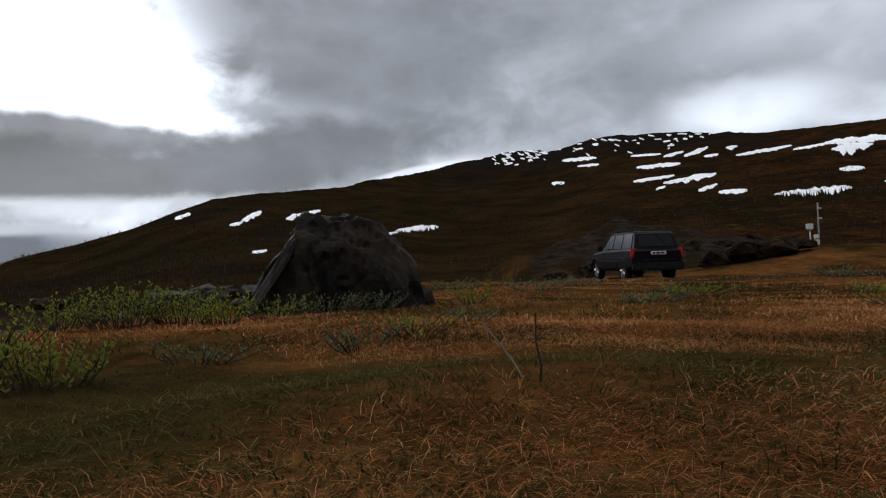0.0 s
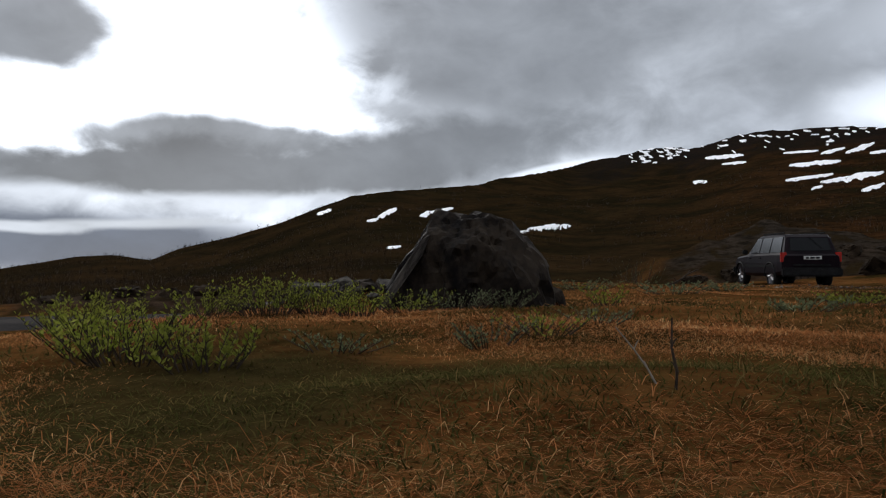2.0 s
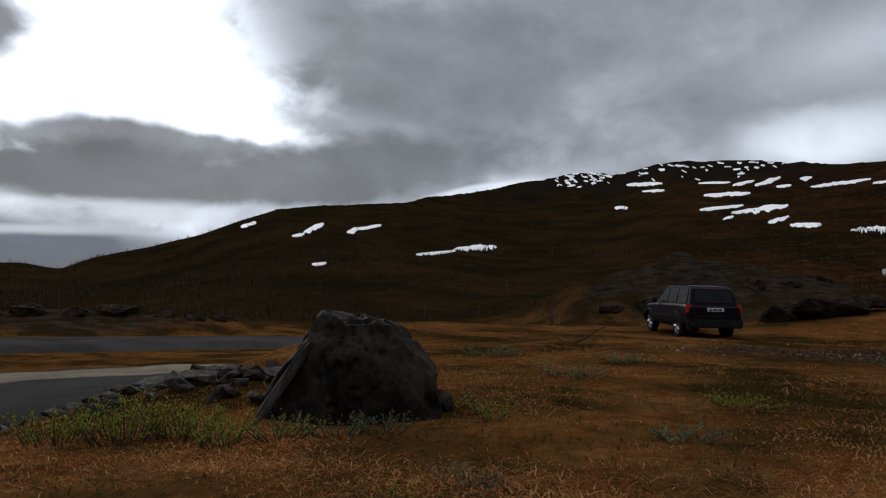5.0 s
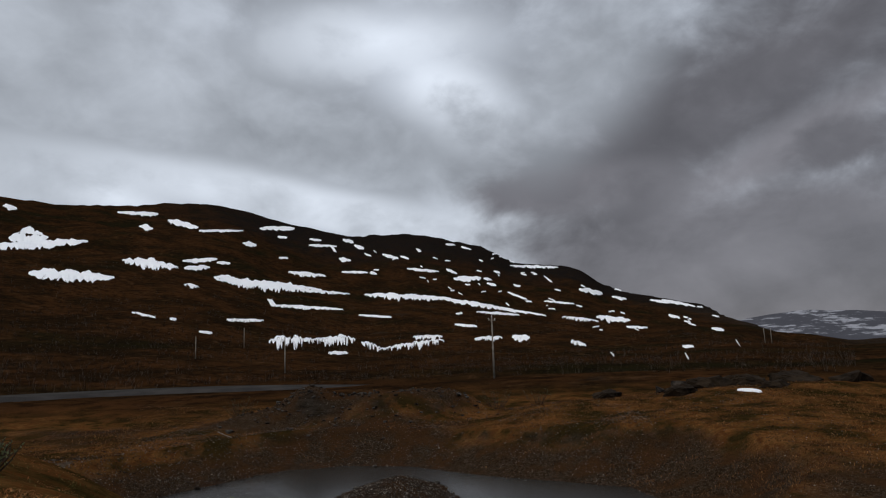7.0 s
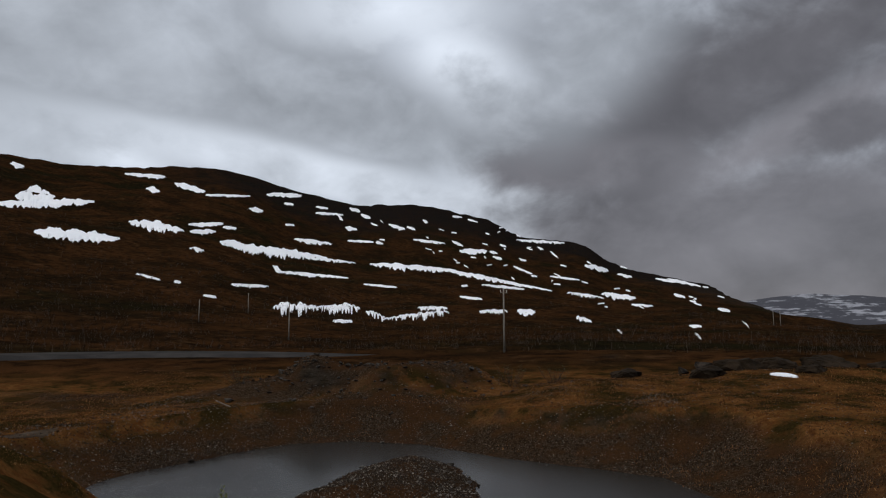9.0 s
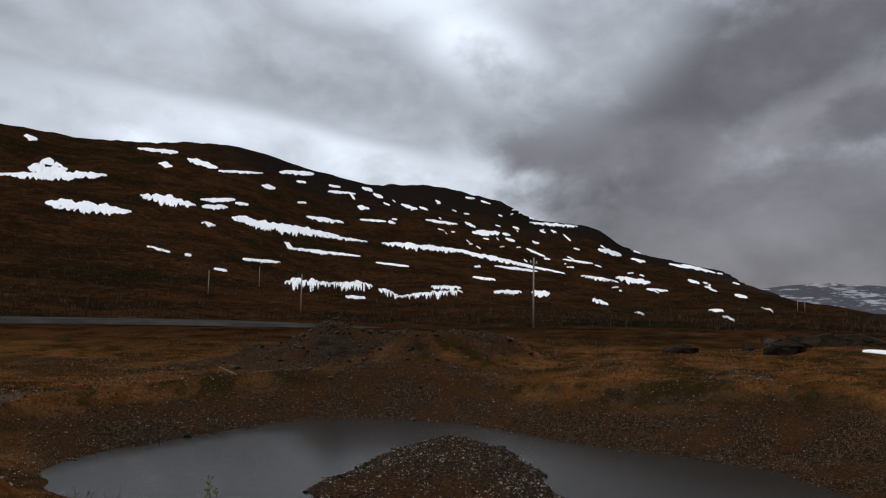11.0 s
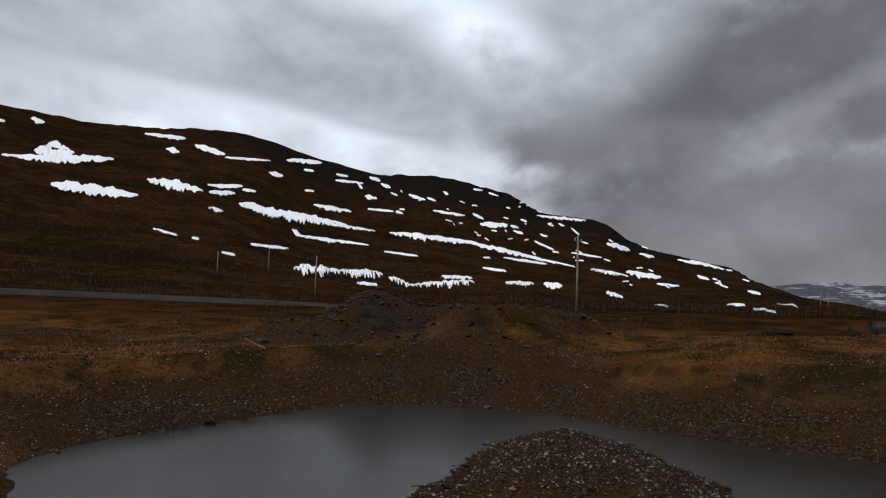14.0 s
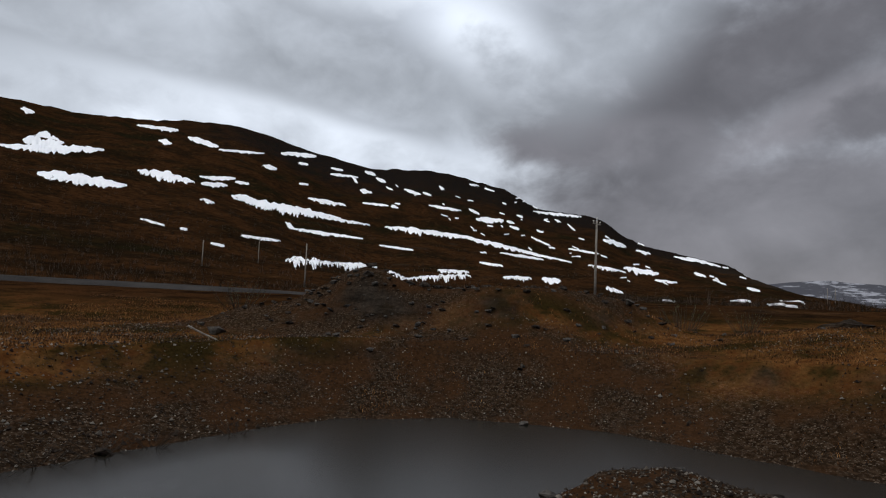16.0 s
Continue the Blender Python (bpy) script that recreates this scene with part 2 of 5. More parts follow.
def bump(x, y, cx, cy, sx, sy, turn=0.0):
    c, s = math.cos(radians(turn)), math.sin(radians(turn))
    u, v = (x - cx) * c + (y - cy) * s, (y - cy) * c - (x - cx) * s
    return np.exp(-0.5 * ((u / sx) ** 2 + (v / sy) ** 2))


def height(x, y):
    """Height of the ground."""
    x, y = np.asarray(x, float), np.asarray(y, float)
    up, low, _ = hill(x, y)
    r = np.hypot(x, y)
    plain = low + (-4.2 - low) * ramp((x * 0.9 - y * 0.45), 2, 22) * (1 - ramp(r, 66, 98))
    d = (x - 4.2) * 0.72 - (y - 3.7) * 0.69 + rough(x, y, 6, 3, 5.0) * 0.9 * ramp(r, 2, 6)
    top = 0.036 * np.clip(y, -10, 29) + 0.14 * rough(x, y, 5, 3, 1.0) * ramp(r, 0.6, 3.0) - 0.0
    shelf = (1 - ramp(d, -1.0, 6.8)) * (1 - ramp(y, 29, 50)) * (1 - ramp(-x + rough(x, y, 4, 2, 8.0) * 0.5, 3.2, 8.6)) * (1 - ramp(-y, 14, 40))
    z = plain + (top - plain) * shelf
    z = z + 1.0 * bump(x, y, 18, 30, 4.0, 3.0, 30)
    # heaps of spoil beyond the pond and swells south of it
    heap = rough(x, y, 5, 4, 2.0)
    z = z + (2.45 + 0.5 * heap) * ramp(bump(x, y, 63.5, 13.5, 4.6, 7.0, 12) + 0.12 * heap, 0.2, 0.75) + (0.45 + 0.4 * heap) * ramp(bump(x, y, 60.5, 22.5, 3.2, 3.6) + 0.12 * heap, 0.2, 0.7)
    z = z + (1.35 + 0.25 * heap) * bump(x, y, 50, -15, 9, 8) + 0.9 * bump(x, y, 60, -3, 5, 4)
    z = z + (2.2 + 0.3 * heap) * bump(x, y, 63, -24, 6, 11, -20)
    z = z + 0.26 * rough(x, y, 9, 5, 4.0) * ramp(r, 8, 20)
    # knoll behind the road
    z = z + (9.5 + 3.6 * rough(x, y, 10, 4, 6.0)) * bump(x, y, 26, 88, 15, 8, -12)
    z = z + (2.6 + 0.6 * heap) * bump(x, y, 39, 72, 9, 4, -25) + (2.0 + 0.5 * heap) * bump(x, y, -40, 62, 12, 4, 30)
    # pond
    jag = rough(x, y, 2.2, 3, 7.0) * 0.5
    shore = outline_distance(x, y, POND) + jag - 0.5
    isle = outline_distance(x, y, ISLAND) + jag
    wet = np.maximum(shore, -isle)
    ease = 1 - 0.5 * (1 - ramp(x, 30, 34)) * (1 - ramp(y, 12, 17)) * ramp(y, -6, 0)
    bank = np.where(wet > 0, WATER + (np.minimum(wet, 1.6) * 0.24 + np.clip(wet - 1.6, 0, 2.5) * 0.42 + np.maximum(wet - 4.1, 0) * 0.75) * ease, WATER + np.maximum(wet, -3) * 0.35)
    bank = np.where(isle < 0, WATER + np.minimum(-isle, 2.6) * 0.27 + 0.08 * heap, bank)
    z = np.minimum(z, bank)
    z = z + 0.6 * bump(x, y, 22.2, 12.6, 1.6, 2.2) + 0.13 * bump(x, y, 0.45, 1.75, 0.7, 0.5) + 0.15 * bump(x, y, -2.5, 8.0, 0.7, 0.6)
    z = z + 0.045 * rough(x, y, 0.9, 3, 17.0) * ramp(r, 0.7, 1.6) * (1 - ramp(r, 14, 22))
    road, level = line_distance(x, y, ROAD)
    z = z + up
    z = z + (level - 0.5 - z) * (1 - ramp(road, 4.6, 9.5))
    return z


def high(x, y):
    return float(height(np.array([x]), np.array([y]))[0])


def ground_along(az, el, near=70.0):
    """Where a line of sight from the start of the walk meets the slopes."""
    a = radians(az)
    r = np.geomspace(near, 2500, 900)
    x, y = r * math.sin(a), r * math.cos(a)
    e = np.degrees(np.arctan2(height(x, y) - 1.0, r))
    over = np.nonzero(e >= el)[0]
    k = over[0] if len(over) else int(np.argmax(e))
    return x[k], y[k], r[k]


# ---------------------------------------------------------------- materials
def material(name, rough_=0.85, spec=0.3):
    m = bpy.data.materials.new(name)
    m.use_nodes = True
    n = Nodes(m.node_tree)
    shader = n.add("ShaderNodeBsdfPrincipled", Roughness=rough_)
    shader.inputs["Specular IOR Level"].default_value = spec
    n.add("ShaderNodeOutputMaterial", Surface=shader.outputs[0])
    return m, n, shader


def simple(name, colour, other, scale, rough_=0.8, metal=0.0, relief=0.2, spec=0.03, bump_scale=None):
    """A surface that varies between two colours at two scales, with fine relief."""
    m, n, sh = material(name, rough_, spec)
    p = n.add("ShaderNodeTexCoord").outputs["Object"]
    a, b = n.noise(p, scale, 4.0), n.noise(p, scale * 7.3, 6.0, 0.65)
    f = n.math("ADD", n.math("MULTIPLY", a, 0.6), n.math("MULTIPLY", b, 0.4))
    n.put(sh.inputs["Base Color"], n.mix(n.span(f, 0.36, 0.64), rgb(*colour), rgb(*other)))
    sh.inputs["Metallic"].default_value = metal
    n.put(sh.inputs["Roughness"], n.math("ADD", n.math("MULTIPLY", b, 0.2), rough_ - 0.1))
    if relief:
        bm_ = n.add("ShaderNodeBump", Strength=relief, Distance=0.02, Height=n.noise(p, bump_scale or scale * 12, 6.0, 0.7))
        n.put(sh.inputs["Normal"], bm_.outputs[0])
    return m


def ground_material():
    m, n, sh = material("heath_and_gravel", 0.95, 0.0)
    p = n.add("ShaderNodeNewGeometry").outputs["Position"]
    cover = n.add("ShaderNodeAttribute")
    cover.attribute_name = "cover"
    masks = n.add("ShaderNodeSeparateColor", i0=cover.outputs["Color"])
    gravel, stony, hillside = masks.outputs[0], masks.outputs[1], masks.outputs[2]
    n1, n2, n3, n4 = n.noise(p, 0.35, 4.0), n.noise(p, 1.6, 6.0, 0.65), n.noise(p, 9.0, 6.0, 0.7), n.noise(p, 0.03, 6.0, 0.65)
    straw = n.mix(n.span(n2, 0.35, 0.65), rgb(0.0700, 0.0262, 0.0082), rgb(0.1400, 0.0640, 0.0205))
    moss = n.mix(n.span(n3, 0.3, 0.7), rgb(0.0155, 0.0107, 0.0036), rgb(0.0296, 0.0192, 0.0063))
    turf = n.mix(n.span(n.math("ADD", n.math("MULTIPLY", n1, 0.6), n.math("MULTIPLY", n2, 0.4)), 0.42, 0.58), straw, moss)
    turf = n.mix(n.math("MULTIPLY", n.span(n3, 0.52, 0.8), 0.5), turf, rgb(0.0193, 0.0117, 0.0058))
    moist = n.add("ShaderNodeAttribute")
    moist.attribute_name = "damp"
    turf = n.mix(n.math("MULTIPLY", moist.outputs["Fac"], 0.85), turf, n.mix(n3, rgb(0.010, 0.009, 0.0035), rgb(0.032, 0.027, 0.010)))
    # pebbles: light and dark stones
    cells = n.add("ShaderNodeTexVoronoi", Vector=p, Scale=9.0)
    cells.feature = "F1"
    grains = n.add("ShaderNodeTexVoronoi", Vector=p, Scale=26.0)
    spot = n.add("ShaderNodeSeparateColor", i0=cells.outputs["Color"]).outputs[0]
    spot2 = n.add("ShaderNodeSeparateColor", i0=grains.outputs["Color"]).outputs[1]
    stones = n.mix(n.span(spot, 0.35, 1.0), rgb(0.0130, 0.0090, 0.0060), rgb(0.0400, 0.0265, 0.0170))
    stones = n.mix(n.span(spot2, 0.86, 0.99), stones, rgb(0.115, 0.090, 0.068))
    stones = n.mix(n.span(n1, 0.45, 0.62), stones, rgb(0.0420, 0.0200, 0.0095))
    rock = n.mix(n.span(n.noise(n.vec("MULTIPLY", p, (0.5, 0.5, 2.2)), 1.1, 7.0, 0.7), 0.36, 0.64), rgb(0.009, 0.0075, 0.006), rgb(0.036, 0.028, 0.021))
    level = n.add("ShaderNodeSeparateXYZ", i0=p).outputs["Z"]
    black = n.mix(n.span(n2, 0.4, 0.6), rgb(0.0045, 0.0042, 0.0045), rgb(0.014, 0.012, 0.0115))
    rock = n.mix(n.span(level, 45, 95), rock, black)
    rock = n.mix(n.span(n1, 0.5, 0.66), rock, rgb(0.0186, 0.0124, 0.0062))
    # hillside heath with birch scrub and bare rock
    heath = n.mix(n.span(n4, 0.38, 0.62), rgb(0.0150, 0.0084, 0.0042), rgb(0.0400, 0.0172, 0.0070))
    heath = n.mix(n.span(n.noise(p, 0.011, 5.0, 0.6), 0.48, 0.66), heath, rgb(0.0115, 0.0092, 0.0042))
    heath = n.mix(n.math("MULTIPLY", n.span(n.noise(p, 0.25, 9.0, 0.75), 0.46, 0.6), 0.75), heath, rgb(0.0050, 0.0036, 0.0024))
    heath = n.mix(n.math("MULTIPLY", n.span(n.noise(n.vec("ADD", p, (90.0, 30.0, 0.0)), 0.16, 9.0, 0.75), 0.54, 0.66), 0.6), heath, rgb(0.070, 0.036, 0.017))
    heath = n.mix(n.math("MULTIPLY", n.span(n.noise(n.vec("MULTIPLY", p, (0.4, 0.4, 1.6)), 0.09, 7.0, 0.72), 0.6, 0.7), 0.7), heath, rgb(0.0290, 0.0208, 0.0148))
    wood = n.mix(n.span(n4, 0.35, 0.65), rgb(0.0095, 0.0078, 0.0038), rgb(0.0230, 0.0150, 0.0068))
    wood = n.mix(n.math("MULTIPLY", n.span(n.noise(p, 0.3, 9.0, 0.75), 0.48, 0.62), 0.7), wood, rgb(0.0045, 0.0034, 0.0022))
    heath = n.mix(n.math("MULTIPLY", cover.outputs["Alpha"], 0.8), heath, wood)
    base = n.mix(gravel, turf, stones)
    base = n.mix(hillside, base, heath)
    base = n.mix(stony, base, rock)
    grain = n.math("ADD", n.math("MULTIPLY", n.noise(p, 6.0, 9.0, 0.8), 2.6), -0.35)
    base = n.vec("MULTIPLY", base, n.add("ShaderNodeCombineXYZ", X=grain, Y=grain, Z=grain).outputs[0])
    n.put(sh.inputs["Base Color"], base)
    h = n.math("ADD", n.math("MULTIPLY", n2, 0.5), n.math("ADD", n.math("MULTIPLY", n3, 0.25), n.math("MULTIPLY", n.math("MULTIPLY", cells.outputs["Distance"], gravel), -0.8)))
    n.put(sh.inputs["Normal"], n.add("ShaderNodeBump", Strength=0.7, Distance=0.12, Height=h).outputs[0])
    return m


def water_material():
    m, n, sh = material("pond_water", 0.24, 0.4)
    p = n.add("ShaderNodeNewGeometry").outputs["Position"]
    n.put(sh.inputs["Base Color"], n.mix(n.noise(p, 0.3, 3.0), rgb(0.010, 0.009, 0.007), rgb(0.020, 0.016, 0.011)))
    sh.inputs["IOR"].default_value = 1.33
    w = n.noise(n.vec("MULTIPLY", p, (1.0, 0.6, 1.0)), 5.0, 3.0, 0.5)
    n.put(sh.inputs["Normal"], n.add("ShaderNodeBump", Strength=0.04, Distance=0.05, Height=w).outputs[0])
    return m


def road_material():
    m, n, sh = material("worn_asphalt", 0.9, 0.0)
    p = n.add("ShaderNodeNewGeometry").outputs["Position"]
    f = n.math("ADD", n.math("MULTIPLY", n.noise(p, 0.25, 4.0), 0.6), n.math("MULTIPLY", n.noise(p, 7.0, 5.0, 0.7), 0.4))
    n.put(sh.inputs["Base Color"], n.mix(n.span(f, 0.35, 0.65), rgb(0.030, 0.028, 0.027), rgb(0.055, 0.050, 0.046)))
    n.put(sh.inputs["Normal"], n.add("ShaderNodeBump", Strength=0.3, Distance=0.02, Height=n.noise(p, 60.0, 4.0)).outputs[0])
    return m


def blade_material(name, low, mid, high_, far=None, through_light=0.0, gloss=0.03):
    """Grass and leaves: colour varies from blade to blade."""
    m, n, sh = material(name, 0.8, gloss)
    r = n.add("ShaderNodeNewGeometry").outputs["Random Per Island"]
    p = n.add("ShaderNodeNewGeometry").outputs["Position"]
    c = n.mix(n.span(r, 0.0, 0.6), rgb(*low), rgb(*mid))
    c = n.mix(n.span(r, 0.6, 1.0), c, rgb(*high_))
    c = n.mix(n.math("MULTIPLY", n.span(n.noise(p, 0.9, 4.0), 0.42, 0.62), 0.55), c, rgb(*(far or low)))
    n.put(sh.inputs["Base Color"], c)
    glow = n.add("ShaderNodeBsdfTranslucent", Color=c)
    both = n.add("ShaderNodeMixShader", Fac=through_light, i1=sh.outputs[0], i2=glow.outputs[0])
    n.put(n.tree.nodes["Material Output"].inputs["Surface"], both.outputs[0])
    return m


GROUND, WATERY, ASPHALT = ground_material(), water_material(), road_material()
ROCK = simple("dark_schist", (0.005, 0.0042, 0.0038), (0.046, 0.036, 0.028), 1.9, 0.85, relief=0.9, bump_scale=7)
MOSSROCK = simple("lichened_brown_rock", (0.009, 0.0065, 0.0042), (0.030, 0.0205, 0.013), 1.4, 0.9, relief=0.9, bump_scale=11)
PALE_ROCK = simple("pale_broken_stone", (0.018, 0.016, 0.015), (0.10, 0.09, 0.078), 2.5, 0.85, relief=0.6, bump_scale=14)
SNOW = simple("old_snow", (0.88, 0.89, 0.91), (0.95, 0.96, 0.97), 0.03, 0.6, relief=0.2, bump_scale=0.4)
DUST = simple("pale_dusty_gravel", (0.10, 0.083, 0.058), (0.18, 0.152, 0.11), 0.35, 0.95, relief=0.4, bump_scale=8)
SOIL = simple("trodden_sandy_soil", (0.035, 0.024, 0.015), (0.085, 0.062, 0.042), 0.8, 0.95, relief=0.4, bump_scale=10)
DIRT = simple("dark_packed_gravel", (0.009, 0.0085, 0.0085), (0.020, 0.019, 0.018), 0.5, 0.9, relief=0.5, bump_scale=14)
STRAW = blade_material("dry_grass", (0.225, 0.080, 0.026), (0.43, 0.180, 0.064), (0.56, 0.34, 0.155), (0.18, 0.060, 0.020), 0.25, gloss=0.0)
BANKSTRAW = blade_material("rusty_bank_grass", (0.085, 0.032, 0.010), (0.17, 0.072, 0.022), (0.36, 0.20, 0.075), (0.050, 0.022, 0.009), 0.2)
GREEN = blade_material("fresh_grass", (0.032, 0.031, 0.009), (0.056, 0.052, 0.015), (0.15, 0.10, 0.036), (0.030, 0.026, 0.008), 0.25, gloss=0.0)
LEAF = blade_material("willow_leaf", (0.115, 0.140, 0.018), (0.200, 0.225, 0.034), (0.29, 0.30, 0.06), (0.10, 0.10, 0.02), 0.35)
GREYLEAF = blade_material("grey_willow_leaf", (0.085, 0.10, 0.05), (0.13, 0.15, 0.075), (0.19, 0.21, 0.12), (0.09, 0.10, 0.05), 0.35)
BARK = simple("twig_bark", (0.022, 0.016, 0.012), (0.06, 0.045, 0.034), 8, 0.85, relief=0.3)
BIRCH = blade_material("birch_scrub", (0.011, 0.0070, 0.0038), (0.026, 0.016, 0.009), (0.13, 0.105, 0.085), gloss=0.0)
POLEWOOD = simple("weathered_pole_wood", (0.16, 0.14, 0.12), (0.30, 0.27, 0.23), 3, 0.8, relief=0.3)
STEEL = simple("galvanised_steel", (0.30, 0.31, 0.32), (0.42, 0.43, 0.44), 5, 0.45, metal=0.7, relief=0.1)
CREAM = simple("cream_enamel", (0.55, 0.53, 0.48), (0.66, 0.64, 0.58), 6, 0.5, relief=0.05)


# ---------------------------------------------------------------- mesh helpers
def mesh_object(name, verts, faces, mat, parent=None, smooth=False):
    me = bpy.data.meshes.new(name)
    me.from_pydata(verts, [], faces)
    me.materials.append(mat)
    me.update()
    if smooth:
        me.polygons.foreach_set("use_smooth", [True] * len(me.polygons))
    ob = new(name, me)
    if parent:
        ob.parent = parent
    return ob


def part(name, bm, mat, parent=None, label="", smooth=False):
    me = bpy.data.meshes.new(name)
    bmesh.ops.recalc_face_normals(bm, faces=bm.faces)
    bm.to_mesh(me)
    bm.free()
    me.materials.append(mat)
    if smooth:
        me.polygons.foreach_set("use_smooth", [True] * len(me.polygons))
    ob = new(name, me)
    if parent:
        ob.parent = parent
    if label:
        ob["label"] = label
    return ob


def tube(bm, points, radii, sides=7):
    """A tapering tube along points."""
    rings = []
    for k, p in enumerate(points):
        p = Vector(p)
        a, b = Vector(points[max(k - 1, 0)]), Vector(points[min(k + 1, len(points) - 1)])
        q = (b - a).to_track_quat("Z", "Y")
        rings.append([bm.verts.new(p + q @ Vector((math.cos(t) * radii[k], math.sin(t) * radii[k], 0)))
                      for t in (2 * math.pi * j / sides for j in range(sides))])
    for lo, hi in zip(rings, rings[1:]):
        for j in range(sides):
            bm.faces.new((lo[j], lo[(j + 1) % sides], hi[(j + 1) % sides], hi[j]))
    bm.faces.new(rings[0][::-1])
    bm.faces.new(rings[-1])


def box(bm, lo, hi, bevel=0.0):
    m = Matrix.Translation([(a + b) / 2 for a, b in zip(lo, hi)]) @ Matrix.Diagonal([b - a for a, b in zip(lo, hi)] + [1])
    made = bmesh.ops.create_cube(bm, size=1.0, matrix=m)
    if bevel:
        edges = list({e for v in made["verts"] for e in v.link_edges})
        bmesh.ops.bevel(bm, geom=edges, offset=bevel, segments=2, affect="EDGES")


# ---------------------------------------------------------------- ground
def build_ground():
    cx, cy, turns = 12.0, 5.0, 760
    radii = [0.12]
    while radii[-1] < 4700:
        radii.append(radii[-1] + max(0.13, radii[-1] * (0.0125 if radii[-1] < 110 else 0.0155 if radii[-1] < 1900 else 0.06)))
    radii = np.array(radii)
    ang = np.linspace(0, 2 * np.pi, turns, endpoint=False)
    x = cx + radii[:, None] * np.sin(ang)[None]
    y = cy + radii[:, None] * np.cos(ang)[None]
    z = height(x, y)
    rings = len(radii)
    verts = np.concatenate([[[cx, cy, high(cx, cy)]], np.stack([x, y, z], 2).reshape(-1, 3)])
    i = np.arange(rings - 1)[:, None] * turns + np.arange(turns)[None] + 1
    j = np.arange(rings - 1)[:, None] * turns + (np.arange(turns)[None] + 1) % turns + 1
    quads = np.stack([i, i + turns, j + turns, j], 2).reshape(-1, 4)
    faces = [(0, k + 1, (k + 1) % turns + 1) for k in range(turns)] + quads.tolist()
    ob = mesh_object("ground", verts.tolist(), faces, GROUND, smooth=True)
    vx, vy, vz = verts[:, 0], verts[:, 1], verts[:, 2]
    r = np.hypot(vx, vy)
    _, _, s = hill(vx, vy)
    slope = np.concatenate([[0], np.gradient(z, axis=0).reshape(-1) / np.repeat(np.gradient(radii), turns)])
    wob = rough(vx, vy, 7, 4, 11.0)
    d = (vx - 5) * 0.75 - (vy - 3.2) * 0.66
    gravel = 0.92 * ramp(d + wob * 5, 7, 13) * (1 - ramp(vz + wob * 1.8, -5.0, -3.8)) * (1 - ramp(r, 75, 110))
    heaps = bump(vx, vy, 64, 13.5, 5.0, 7.2, 12) + bump(vx, vy, 62, 22, 4, 4.5)
    gravel = np.maximum(gravel, ramp(heaps + wob * 0.5, 0.3, 0.7) * 0.9)
    gravel = np.maximum(gravel, ramp(bump(vx, vy, 9, 16.5, 3.5, 1.4, 10) + wob * 0.25, 0.4, 0.7))
    stony = ramp(np.abs(slope) + wob * 0.12, 0.55, 0.95) * ramp(r, 20, 60) * (1 - ramp(r, 300, 700))
    knoll = bump(vx, vy, 24, 86, 12, 9, -10) + bump(vx, vy, 39, 71, 9, 5, -25) + bump(vx, vy, -40, 60, 12, 5, 30)
    stony = np.maximum(stony, ramp(knoll + wob * 0.5, 0.35, 0.8) * 0.85)
    az = np.degrees(np.arctan2(vx, vy))
    stony = np.maximum(stony, ramp(s + wob * 0.08, 0.70, 0.92) * ramp(az, 58, 70) * 0.9)
    stony = np.maximum(stony, ramp(s + wob * 0.1, 0.55, 0.8) * ramp(az, -2, 4) * (1 - ramp(az, 20, 30)) * 0.8)
    hillside = ramp(r + wob * 8, 72, 92)
    colours = np.stack([gravel, stony, hillside, 1 - ramp(az + wob * 4, 2, 26) * ramp(az, -170, -160)], 1).astype(np.float32)
    ob.data.color_attributes.new("cover", "FLOAT_COLOR", "POINT").data.foreach_set("color", colours.ravel())
    damp = ramp(bump(vx, vy, -1.0, 1.8, 0.8, 1.2) + 0.7 * bump(vx, vy, 2.0, 3.0, 0.6, 0.4) + 0.35 * rough(vx, vy, 1.1, 3, 19.0), 0.35, 0.75)
    ob.data.attributes.new("damp", "FLOAT", "POINT").data.foreach_set("value", damp.astype(np.float32))
    return tagged(ob, "rusty moorland ground with dry grass and gravel", "ground", kind="structure")


build_ground()


def build_road():
    pts = []
    for (ax, ay, az), (bx, by, bz) in zip(ROAD, ROAD[1:]):
        steps = 14
        pts += [(ax + (bx - ax) * k / steps, ay + (by - ay) * k / steps, az + (bz - az) * k / steps) for k in range(steps)]
    p = np.array(pts)
    for _ in range(30):
        p[1:-1] = (p[:-2] + p[1:-1] * 2 + p[2:]) / 4
    d = np.gradient(p, axis=0)
    side = np.stack([d[:, 1], -d[:, 0]], 1) / np.hypot(d[:, 0], d[:, 1])[:, None]
    cross = [(-5.2, -0.6), (-3.9, 0.13), (-2.0, 0.10), (0, 0.05), (2.0, -0.02), (3.9, -0.10), (5.2, -0.8)]
    verts, faces = [], []
    for q, s in zip(p, side):
        verts += [(q[0] + s[0] * u, q[1] + s[1] * u, q[2] + h) for u, h in cross]
    w = len(cross)
    for k in range(len(p) - 1):
        faces += [(k * w + j, k * w + j + 1, k * w + w + j + 1, k * w + w + j) for j in range(w - 1)]
    ob = mesh_object("road", verts, faces, ASPHALT, smooth=True)
    return tagged(ob, "narrow worn grey asphalt mountain road", "road", kind="structure")


build_road()


def build_water():
    bm = bmesh.new()
    corners = [(39.5 + 18 * math.cos(a), 8 + 20 * math.sin(a), WATER) for a in np.linspace(0, 2 * math.pi, 48, endpoint=False)]
    bm.faces.new([bm.verts.new(c) for c in corners])
    ob = part("water", bm, WATERY)
    return tagged(ob, "still dark pond water reflecting grey sky", "pond", kind="structure")


build_water()


